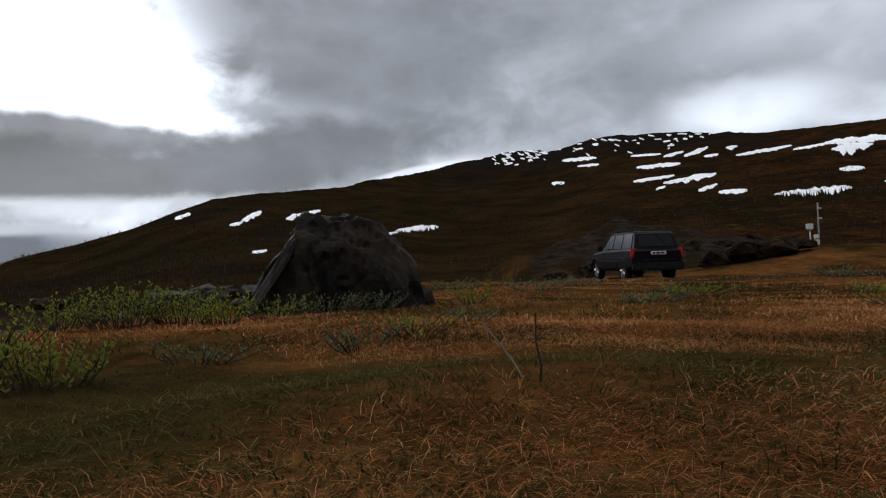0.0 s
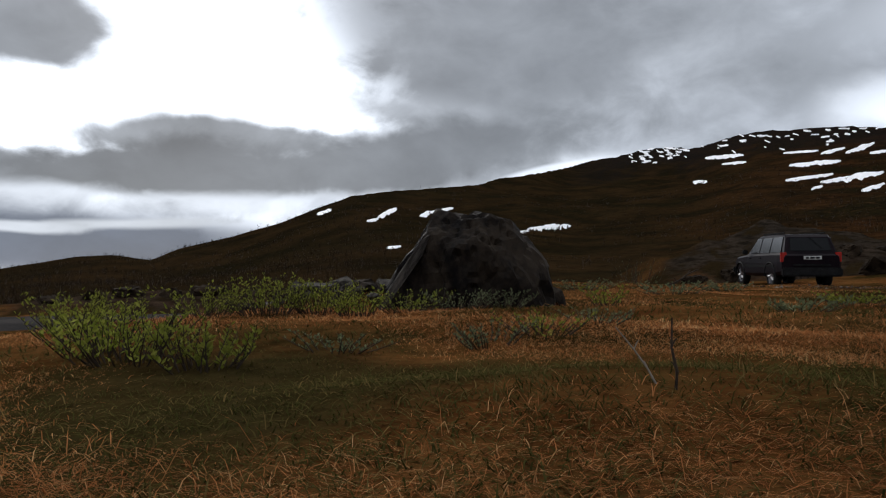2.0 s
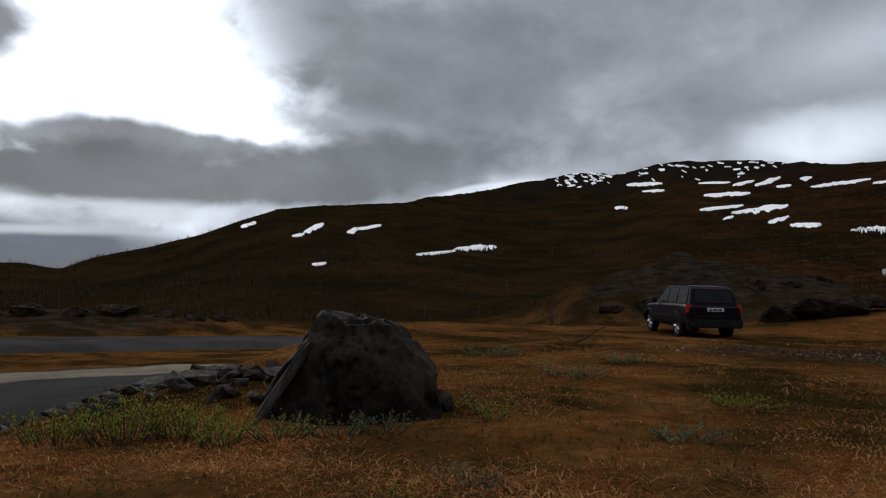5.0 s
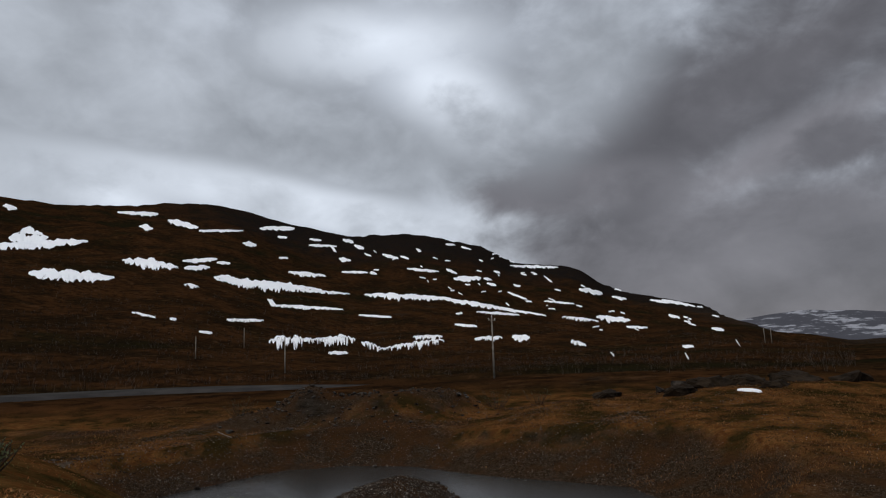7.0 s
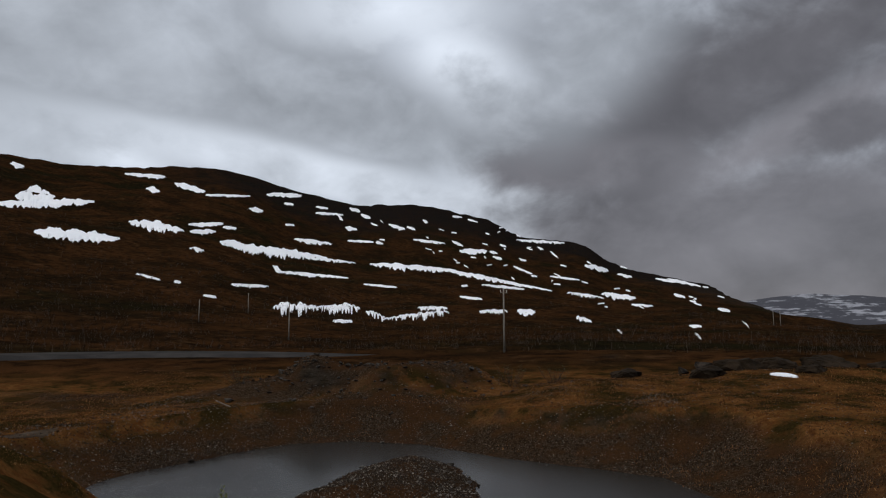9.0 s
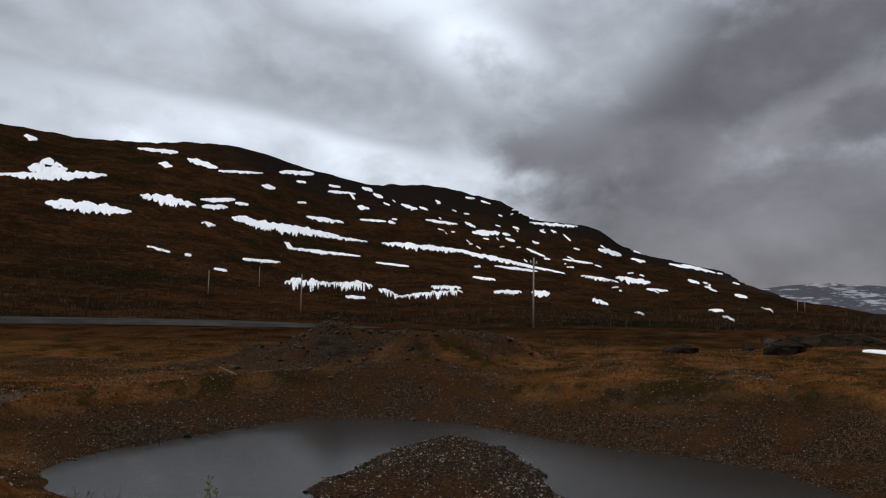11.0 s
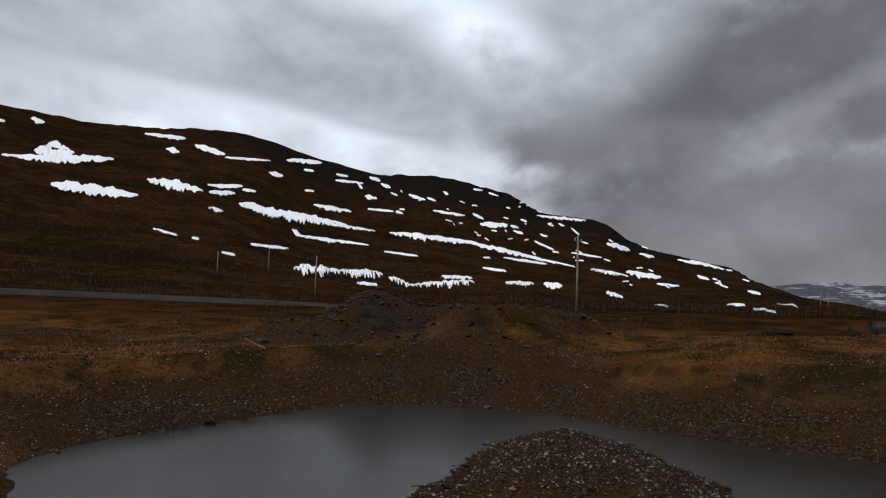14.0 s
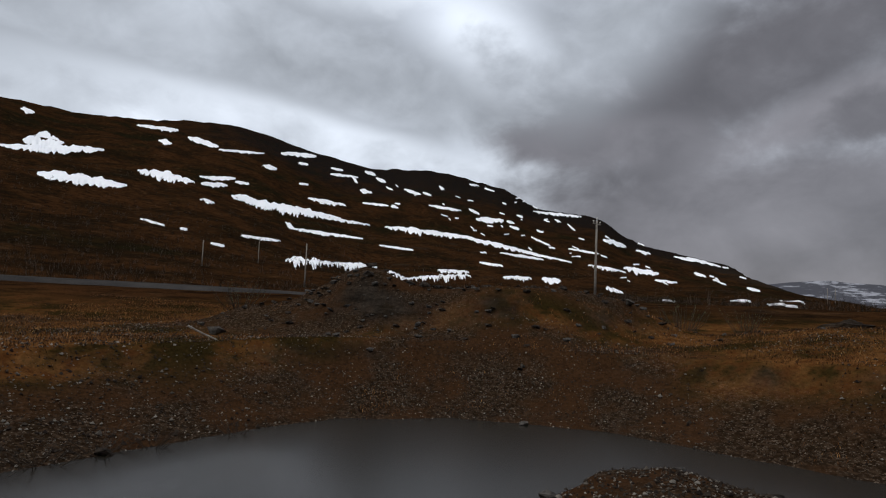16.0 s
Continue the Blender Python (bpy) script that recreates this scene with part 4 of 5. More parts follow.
def rubble():
    rng = random.Random(3)
    for k in range(140):
        u = rng.random()
        x, y = -2.0 - 5.2 * u + rng.gauss(0, 0.4), 8.0 + 1.6 * u + rng.gauss(0, 0.6 + 0.6 * u)
        set_stone("rubble_stone", STONES[rng.randrange(7)], x, y, rng.uniform(0.06, 0.22) * (1.5 if rng.random() < 0.12 else 1), rng.uniform(0, 360),
                  "broken grey stone in the rubble by the boulder", "rubble stones", rng.uniform(0.0, 0.3), 0.8, rng.uniform(-25, 25))
    for x, y, size in ((-5.1, 6.6, 0.32), (-5.8, 7.2, 0.36), (-6.6, 8.1, 0.36), (-4.2, 9.1, 0.36), (-3.1, 7.7, 0.28), (-5.4, 10.6, 0.5)):
        set_stone("rubble_block", STONES[rng.randrange(7)], x, y, size, rng.uniform(0, 360), "larger dark block lying in the rubble", "rubble blocks", 0.2, 0.75, rng.uniform(-12, 12))
    # heap of spoil beyond the pond
    for k in range(280):
        cx, cy, sx, sy = rng.choice([(62, 14, 3.5, 5), (60, 22.5, 2.0, 2.6), (59, 17, 2, 4), (63, 8, 3, 4)])
        set_stone("spoil_stone", STONES[rng.randrange(7)], cx + rng.gauss(0, sx), cy + rng.gauss(0, sy), rng.uniform(0.06, 0.24) * (1.9 if rng.random() < 0.06 else 1),
                  rng.uniform(0, 360), "dark broken stone on the spoil heap", "spoil heap stones", rng.uniform(0.0, 0.35), 0.8, rng.uniform(-25, 25))
    # rocks along the waterline
    for k in range(70):
        a, b = rng.choice(list(zip(POND, POND[1:] + POND[:1])) + list(zip(ISLAND, ISLAND[1:] + ISLAND[:1])))
        u = rng.random()
        set_stone("shore_stone", STONES[rng.randrange(7)], a[0] + (b[0] - a[0]) * u + rng.gauss(0, 0.4), a[1] + (b[1] - a[1]) * u + rng.gauss(0, 0.4),
                  rng.uniform(0.08, 0.3), rng.uniform(0, 360), "dark wet stone at the pond's edge", "shore stones", 0.2, 0.8, rng.uniform(-15, 15))
    set_stone("bank_boulder", CRAGS[2], 20.7, 9.35, 0.42, 40, "rounded reddish-brown rock on the pond bank", "bank rocks", 0.2, 0.8)
    for x, y, size in ((24.6, 14.5, 0.5), (25.8, 16.2, 0.35), (23.9, 13.2, 0.4)):
        set_stone("bank_boulder", CRAGS[1], x, y, size, x * 70, "low dark rock half sunk in the bank", "bank rocks", 0.25, 0.7)
    # crags: knoll behind the road, ledge below the instrument mast, ledge west of the road, outcrop south-east
    places = [(13, 79, 2.6), (17, 79.5, 3.2), (21, 79, 2.4), (24, 80, 3.6), (29, 80, 3.4), (33, 81, 2.8), (37, 82, 2.4),
              (28, 69, 2.2), (33, 71, 2.6), (38, 73, 3.0), (43, 73.5, 2.6), (36, 70, 1.8), (24, 70.5, 1.6)]
    for k, (x, y, size) in enumerate(places):
        set_stone("crag", CRAGS[k % 5], x, y, size * 0.62, k * 67, "grey weathered rock face on the knoll", "crags on the knoll", 0.75, 0.95)
    for k, (x, y, size) in enumerate([(-47, 55, 1.3), (-44, 57, 1.5), (-42, 59, 1.8), (-39, 61, 1.5), (-36, 63, 2.0), (-33, 66, 1.7), (-30, 67, 1.4), (-28, 69, 1.5), (-14, 76, 1.3), (-10, 78, 1.5), (-5, 80, 1.2)]):
        set_stone("crag", CRAGS[(k + 1) % 5], x, y, size, k * 51, "dark ledge of bare rock beside the road", "roadside crags", 0.6, 0.8)
    for k, (x, y, size) in enumerate([(62, -13, 1.8), (65, -16, 2.2), (67, -20, 2.4), (66, -24, 2.6), (62, -27, 2.0), (72, -8, 1.8), (60, -20, 1.3)]):
        set_stone("crag", CRAGS[(k + 3) % 5], x, y, size, k * 77, "dark broken rock outcrop in the heath", "moorland crags", 0.5, 0.7)
    for k, (x, y, size) in enumerate([(70, -12.5, 1.0), (70, -14.8, 1.3), (70.5, -17.2, 1.5), (70.5, -19.6, 1.3), (70, -21.5, 1.0), (68, -14, 0.7), (68, -19, 0.8)]):
        set_stone("outcrop_block", STONES[(1, 2, 4, 5)[k % 4]], x, y, size, k * 53, "black block of a broken rock outcrop", "outcrop blocks", 0.25, 1.1, 10 - 5 * (k % 4))
    for k, (x, y, size) in enumerate([(11.4, 28.6, 0.8), (12.6, 28.4, 1.0), (13.7, 28.0, 0.9), (15.0, 28.6, 0.7), (18.6, 27.4, 0.7), (20.5, 25.5, 0.7), (8.9, 8.9, 0.32), (8.3, 7.9, 0.25), (9.6, 10.2, 0.3)]):
        set_stone("ledge_rock", CRAGS[(k + 2) % 5], x, y, size, k * 91, "dark lichened rock at the edge of the turf", "ledge rocks", 0.2, 0.9, 8)


rubble()


def build_gravel():
    """Loose stones on the banks, the islet and the heaps: too many to count."""
    rng = np.random.RandomState(8)
    n = 90000
    x, y = np.concatenate([rng.uniform(21, 66, 30000), rng.uniform(29, 58, 60000)]), np.concatenate([rng.uniform(-20, 36, 30000), rng.uniform(-8, 30, 60000)])
    isle = outline_distance(x, y, ISLAND)
    shore = outline_distance(x, y, POND)
    clump = rough(x, y, 4, 3, 41.0) + 0.25 * rng.randn(n)
    keep = ((isle < 0.3) | (shore > 0.2)) & (clump > 0.02)
    x, y = x[keep], y[keep]
    xi, yi = rng.uniform(27, 46, 16000), rng.uniform(0.5, 12.5, 16000)
    ok = outline_distance(xi, yi, ISLAND) < 0.2
    x, y = np.concatenate([x, xi[ok]]), np.concatenate([y, yi[ok]])
    x2, y2 = 9 + rng.randn(700) * 2.6, 16.3 + rng.randn(700) * 1.0
    x, y = np.concatenate([x, x2]), np.concatenate([y, y2])
    z = height(x, y)
    n = len(x)
    large = (rng.rand(n) < 0.07) & ((outline_distance(x, y, ISLAND) < 0) | (bump(x, y, 44.5, 25, 3.5, 6, 30) + bump(x, y, 51, 0, 3, 6) * 0.8 + 0.3 * rough(x, y, 2.5, 3, 43.0) > 0.45))
    size = 0.016 + 0.028 * rng.rand(n) ** 2.2 + rng.uniform(0.02, 0.05, n) * large
    unit = np.array([(1, 0, 0), (-1, 0, 0), (0, 1, 0), (0, -1, 0), (0, 0, 0.8), (0, 0, -0.6)], float)
    tri = np.array([(0, 2, 4), (2, 1, 4), (1, 3, 4), (3, 0, 4), (2, 0, 5), (1, 2, 5), (3, 1, 5), (0, 3, 5)])
    t = rng.rand(n) * 6.28
    wob = unit[None] * rng.uniform(0.6, 1.3, (n, 6, 3)) + rng.uniform(-0.25, 0.25, (n, 6, 3))
    rot = np.stack([wob[..., 0] * np.cos(t)[:, None] - wob[..., 1] * np.sin(t)[:, None], wob[..., 0] * np.sin(t)[:, None] + wob[..., 1] * np.cos(t)[:, None], wob[..., 2]], 2)
    v = rot * size[:, None, None] + np.stack([x, y, z + size * 0.25], 1)[:, None]
    f = tri[None] + (np.arange(n) * 6)[:, None, None]
    m = blade_material("loose_pebbles", (0.014, 0.010, 0.008), (0.036, 0.028, 0.021), (0.25, 0.225, 0.19), (0.020, 0.013, 0.009))
    return stuff("gravel", [(v.reshape(-1, 3), f.reshape(-1, 3))], m, "loose grey and brown gravel around the pond", "gravel")


build_gravel()


# ---------------------------------------------------------------- car
PAINT = simple("dark_plum_paint", (0.006, 0.004, 0.006), (0.010, 0.006, 0.008), 2, 0.32, relief=0.0, spec=0.05)
TRIM = simple("black_plastic_trim", (0.010, 0.010, 0.010), (0.020, 0.020, 0.020), 6, 0.6, relief=0.1)
RUBBER = simple("tyre_rubber", (0.010, 0.010, 0.010), (0.022, 0.021, 0.020), 9, 0.85, relief=0.3)
ALLOY = simple("brushed_alloy", (0.22, 0.22, 0.23), (0.34, 0.34, 0.35), 9, 0.4, metal=0.4, relief=0.05)
GLASS = simple("tinted_glass", (0.006, 0.007, 0.008), (0.010, 0.011, 0.012), 1, 0.16, relief=0.0, spec=0.12)
RED = simple("red_lens", (0.30, 0.012, 0.008), (0.38, 0.02, 0.012), 6, 0.25, relief=0.0, spec=0.5)
PLATE = simple("plate_white", (0.55, 0.55, 0.53), (0.62, 0.62, 0.60), 6, 0.5, relief=0.0)
INK = simple("plate_ink", (0.012, 0.012, 0.014), (0.02, 0.02, 0.022), 6, 0.6, relief=0.0)


def loft(bm, sections):
    """Joins rings of equal length and closes both ends."""
    rings = [[bm.verts.new(p) for p in ring] for ring in sections]
    for lo, hi in zip(rings, rings[1:]):
        n = len(lo)
        for j in range(n):
            bm.faces.new((lo[j], lo[(j + 1) % n], hi[(j + 1) % n], hi[j]))
    bm.faces.new(rings[0][::-1])
    bm.faces.new(rings[-1])


def panel(bm, corners, thick):
    """A thin plate over four or more corners, pushed out along its normal."""
    c = [Vector(p) for p in corners]
    n = (c[1] - c[0]).cross(c[2] - c[0]).normalized() * thick
    lo, hi = [bm.verts.new(p - n) for p in c], [bm.verts.new(p + n) for p in c]
    bm.faces.new(lo[::-1])
    bm.faces.new(hi)
    for j in range(len(c)):
        k = (j + 1) % len(c)
        bm.faces.new((lo[j], lo[k], hi[k], hi[j]))


def build_car():
    car = new("car")
    # y runs forward from the rear axle, x to the car's right, z up from the tyres' foot
    bm = bmesh.new()
    rings = []
    for y, lo, belt, half in ((-0.92, 0.62, 1.02, 0.80), (-0.86, 0.46, 1.08, 0.87), (-0.55, 0.40, 1.10, 0.895), (0.0, 0.38, 1.10, 0.90), (1.3, 0.36, 1.08, 0.90),
                              (2.1, 0.36, 1.06, 0.90), (2.45, 0.38, 1.04, 0.89), (3.1, 0.42, 1.00, 0.86), (3.42, 0.46, 0.94, 0.80), (3.52, 0.55, 0.82, 0.72)):
        mid = (lo + belt) / 2 + 0.06
        rings.append([(-half * 0.93, y, lo), (-half, y, lo + 0.10), (-half, y, mid), (-half * 0.985, y, belt - 0.06), (-half * 0.93, y, belt),
                      (half * 0.93, y, belt), (half * 0.985, y, belt - 0.06), (half, y, mid), (half, y, lo + 0.10), (half * 0.93, y, lo)])
    loft(bm, rings)
    part("body", bm, PAINT, car, smooth=False)
    bm = bmesh.new()
    rings = []
    for y, top, half in ((-0.86, 1.09, 0.78), (-0.66, 1.60, 0.66), (-0.55, 1.68, 0.645), (0.3, 1.715, 0.65), (1.2, 1.70, 0.65), (1.55, 1.66, 0.635), (2.25, 1.06, 0.76)):
        base = 0.80
        rings.append([(-base, y, 1.04), (-half - 0.01, y, top - 0.05), (-half + 0.05, y, top), (half - 0.05, y, top), (half + 0.01, y, top - 0.05), (base, y, 1.04)])
    loft(bm, rings)
    part("cabin", bm, PAINT, car)
    # glass
    bm = bmesh.new()
    panel(bm, [(-0.60, -0.835, 1.17), (0.60, -0.835, 1.17), (0.56, -0.685, 1.56), (-0.56, -0.685, 1.56)], 0.012)
    part("rear_window", bm, GLASS, car, "dark tinted tailgate window")
    bm = bmesh.new()
    panel(bm, [(0.66, 2.19, 1.12), (-0.66, 2.19, 1.12), (-0.57, 1.62, 1.61), (0.57, 1.62, 1.61)], 0.012)
    part("windscreen", bm, GLASS, car)
    for s in (-1, 1):
        for y0, y1, y2, y3 in ((-0.62, 0.22, 0.20, -0.52), (0.30, 1.06, 1.04, 0.28), (1.14, 1.98, 1.52, 1.12)):
            bm = bmesh.new()
            panel(bm, [(s * 0.792, y0, 1.12), (s * 0.792, y1, 1.12), (s * 0.672, y2, 1.60), (s * 0.672, y3, 1.60)], 0.010)
            part("side_window", bm, GLASS, car)
        bm = bmesh.new()
        box(bm, (s * 0.60 - 0.02, -0.45, 1.71), (s * 0.60 + 0.02, 1.25, 1.755), 0.012)
        part("roof_rail", bm, TRIM, car)
        bm = bmesh.new()
        box(bm, (s * 0.90 - 0.012, -0.35, 0.66), (s * 0.90 + 0.012, 2.2, 0.74), 0.006)
        part("side_moulding", bm, TRIM, car)
        bm = bmesh.new()
        box(bm, (s * 0.80 - 0.10, -0.90, 0.82), (s * 0.80 + 0.085, -0.80, 1.12), 0.02)
        part("tail_light", bm, RED, car, "red tail light")
        bm = bmesh.new()
        box(bm, (s * 0.98 - 0.09, 1.86, 1.08), (s * 0.98 + 0.09, 1.96, 1.24), 0.03)
        part("wing_mirror", bm, TRIM, car)
        for y in (0.72, 1.62):
            bm = bmesh.new()
            box(bm, (s * 0.905 - 0.015, y, 0.93), (s * 0.905 + 0.015, y + 0.16, 0.97), 0.008)
            part("door_handle", bm, TRIM, car)
        for y in (0.0, 2.69):
            bm = bmesh.new()
            tube(bm, [(s * 0.885, y + 0.44 * math.cos(a), 0.37 + 0.44 * math.sin(a)) for a in np.linspace(0.0, math.pi, 13)], [0.035] * 13, 6)
            part("wheel_arch", bm, TRIM, car)
    bm = bmesh.new()
    box(bm, (-0.88, -1.00, 0.38), (0.88, -0.84, 0.66), 0.04)
    part("rear_bumper", bm, TRIM, car)
    bm = bmesh.new()
    box(bm, (-0.86, 3.44, 0.44), (0.86, 3.60, 0.66), 0.04)
    part("front_bumper", bm, TRIM, car)
    bm = bmesh.new()
    box(bm, (-0.55, -0.945, 0.70), (0.55, -0.905, 0.76), 0.01)
    part("tailgate_strip", bm, TRIM, car)
    bm = bmesh.new()
    box(bm, (-0.24, -0.945, 0.90), (0.28, -0.90, 1.01), 0.006)
    plate = part("number_plate", bm, PLATE, car, "white number plate with dark bars")
    for x, w in ((-0.19, 0.09), (-0.06, 0.13), (0.10, 0.12)):
        bm = bmesh.new()
        box(bm, (x, -0.950, 0.925), (x + w, -0.944, 0.985))
        part("bar", bm, INK, plate)
    bm = bmesh.new()
    tube(bm, [(0.0, -0.70, 1.62), (0.35, -0.86, 1.22)], [0.008, 0.006], 5)
    part("rear_wiper", bm, TRIM, car)
    # wheels
    for s in (-1, 1):
        for y in (0.0, 2.69):
            wheel = new("wheel")
            wheel.parent = car
            wheel.location = (s * 0.76, y, 0.37)
            bm = bmesh.new()
            prof = [(0.235, -0.11), (0.33, -0.115), (0.365, -0.08), (0.37, 0.0), (0.365, 0.08), (0.33, 0.115), (0.235, 0.11)]
            turned = [[(w, r * math.cos(a), r * math.sin(a)) for r, w in prof] for a in np.linspace(0, 2 * math.pi, 33)[:-1]]
            vs = [[bm.verts.new(p) for p in ring] for ring in turned]
            for i in range(32):
                a, b = vs[i], vs[(i + 1) % 32]
                for j in range(len(prof)):
                    k = (j + 1) % len(prof)
                    bm.faces.new((a[j], b[j], b[k], a[k]))
            part("tyre", bm, RUBBER, wheel, smooth=True)
            bm = bmesh.new()
            bmesh.ops.create_cone(bm, cap_ends=True, segments=28, radius1=0.232, radius2=0.232, depth=0.05,
                                  matrix=Matrix.Translation((s * 0.03, 0, 0)) @ Matrix.Rotation(math.pi / 2, 4, "Y"))
            part("rim_well", bm, TRIM, wheel)
            bm = bmesh.new()
            bmesh.ops.create_cone(bm, cap_ends=True, segments=16, radius1=0.07, radius2=0.06, depth=0.05,
                                  matrix=Matrix.Translation((s * 0.08, 0, 0)) @ Matrix.Rotation(math.pi / 2, 4, "Y"))
            for k in range(5):
                a = 2 * math.pi * k / 5
                tube(bm, [(s * 0.08, 0.05 * math.cos(a), 0.05 * math.sin(a)), (s * 0.075, 0.22 * math.cos(a), 0.22 * math.sin(a))], [0.045, 0.058], 6)
            tube(bm, [(s * 0.08, 0.222 * math.cos(a), 0.222 * math.sin(a)) for a in np.linspace(0, 2 * math.pi, 29)], [0.018] * 29, 5)
            part("rim", bm, ALLOY, wheel, "bright five-spoke alloy rim")
    heading = 6.2
    c, s = math.cos(radians(heading)), math.sin(radians(heading))
    ax, ay = 7.02, 23.5
    zr = (high(ax - 0.75, ay) + high(ax + 0.75, ay)) / 2
    fx, fy = ax - s * 2.69, ay + c * 2.69
    zf = (high(fx - 0.75, fy) + high(fx + 0.75, fy)) / 2
    car.matrix_world = pose(ax, ay, zr - 0.04, math.degrees(math.atan2(zf - zr, 2.69)), 0, heading)
    return tagged(car, "dark plum four-wheel-drive estate car parked on the grass", "car")


build_car()


# ---------------------------------------------------------------- poles
def utility_pole(x, y, tall, label, arm=False, radius=0.12):
    pole = new("utility_pole")
    pole.matrix_world = pose(x, y, high(x, y) - 0.1, 0, 0, 62)
    bm = bmesh.new()
    tube(bm, [(0, 0, 0), (0.01, 0, tall * 0.5), (0, 0.01, tall)], [radius, radius * 0.85, radius * 0.7], 10)
    part("shaft", bm, POLEWOOD, pole, smooth=True)
    bm = bmesh.new()
    tube(bm, [(0, 0, tall), (0, 0, tall + 0.03), (0, 0, tall + 0.10)], [radius * 0.85, radius * 0.85, radius * 0.2], 10)
    part("cap", bm, STEEL, pole)
    if arm:
        bm = bmesh.new()
        box(bm, (-0.06, -0.95, tall - 0.42), (0.06, 0.95, tall - 0.30), 0.01)
        part("crossarm", bm, POLEWOOD, pole)
        for yy in (-0.85, 0.0, 0.85):
            bm = bmesh.new()
            z0 = tall - 0.30 if yy else tall + 0.08
            tube(bm, [(0, yy, z0), (0, yy, z0 + 0.10), (0, yy, z0 + 0.12), (0, yy, z0 + 0.22), (0, yy, z0 + 0.25)], [0.03, 0.03, 0.075, 0.065, 0.03], 9)
            part("insulator", bm, CREAM, pole, "pale glazed insulator")
    return tagged(pole, label, "pole", "utility poles")


utility_pole(85.6, 72.4, 13.2, "slender weathered pole at the road's far verge", radius=0.15)
utility_pole(101.6, 4.6, 8.5 + 0.4, "tall weathered wooden pole with crossarm and insulators", True, 0.15)
utility_pole(152.4, 53.9, 8.2, "weathered wooden pole on the lower slope", radius=0.16)
utility_pole(183.6, 90.5, 6.2, "weathered wooden pole among birch scrub", radius=0.16)
for az, el, tall in ((47.2, 2.9, 5.0), (67.4, 0.95, 7.5)):
    px, py, _ = ground_along(az, el, 270)
    utility_pole(px, py, tall, "distant weathered pole among birch scrub", radius=0.16)
d = way(111.5, 0)
for off in (-1.1, 1.1):
    utility_pole(22.5 + d.x * 330 + off, 10 + d.y * 330 + off, 7.0, "distant pole of a pair on the moor", radius=0.17)


def instrument_mast():
    x, y = 41.2, 75.0
    mast = new("instrument_mast")
    mast.matrix_world = pose(x, y, high(x, y) - 0.1)
    bm = bmesh.new()
    tube(bm, [(0, 0, 0), (0.12, 0, 3.0), (0.2, 0, 6.0)], [0.10, 0.09, 0.08], 9)
    part("mast", bm, POLEWOOD, mast, smooth=True)
    bm = bmesh.new()
    tube(bm, [(-0.85, 0, 0), (-0.85, 0, 3.0)], [0.07, 0.06], 8)
    part("post", bm, STEEL, mast, smooth=True)
    bm = bmesh.new()
    tube(bm, [(-0.85, 0, 3.0), (-0.85, 0, 3.15), (-0.85, 0, 3.7)], [0.2, 0.36, 0.38], 10)
    part("rain_gauge", bm, CREAM, mast, "pale metal rain gauge funnel")
    for z0, z1 in ((1.35, 1.95), (2.05, 2.5)):
        bm = bmesh.new()
        box(bm, (-0.45, -0.25, z0), (0.02, 0.1, z1), 0.03)
        part("instrument_box", bm, CREAM, mast, "cream enamelled instrument box")
    for z0 in (4.2, 5.3):
        bm = bmesh.new()
        box(bm, (0.1, -0.2, z0), (0.5, 0.05, z0 + 0.16), 0.02)
        part("bracket", bm, STEEL, mast)
    return tagged(mast, "weathered mast with cream instrument boxes and a rain gauge", "weather station")


instrument_mast()


# ---------------------------------------------------------------- grass
def blades(x, y, z, tall, width, lean, rng, droop=0.38):
    """Bent blades of two segments."""
    n = len(x)
    a = rng.rand(n) * 2 * np.pi
    t = a + np.pi / 2
    d = np.stack([np.cos(a), np.sin(a)], 1)
    side = np.stack([np.cos(t), np.sin(t), np.zeros(n)], 1) * (np.asarray(width) / 2)[:, None]
    root = np.stack([x, y, z], 1)
    out = (tall * lean)[:, None]
    mid = root + np.concatenate([d * out * 0.45, (tall * (1 - 0.25 * lean) * 0.62)[:, None]], 1)
    tip = root + np.concatenate([d * out, (tall * (1 - droop * lean))[:, None]], 1)
    v = np.stack([root - side, root + side, mid - side * 0.75, mid + side * 0.75, tip], 1).reshape(-1, 3)
    k = np.arange(n)[:, None] * 5
    f = np.concatenate([k + np.array([[0, 1, 3]]), k + np.array([[0, 3, 2]]), k + np.array([[2, 3, 4]])])
    return v, f


def tussocks(n, region, count, tall, spread, width, seed, lean=(0.4, 1.3)):
    rng = np.random.RandomState(seed)
    cx, cy = region(rng, n)
    size = rng.uniform(0.6, 1.4, len(cx))
    x = np.repeat(cx, count) + rng.randn(len(cx) * count) * np.repeat(size, count) * spread
    y = np.repeat(cy, count) + rng.randn(len(cx) * count) * np.repeat(size, count) * spread
    m = len(x)
    h = rng.uniform(0.5, 1.3, m) * np.repeat(size, count) * tall
    return blades(x, y, height(x, y) - 0.012, h, width * rng.uniform(0.6, 1.4, m), rng.uniform(lean[0], lean[1], m), rng)


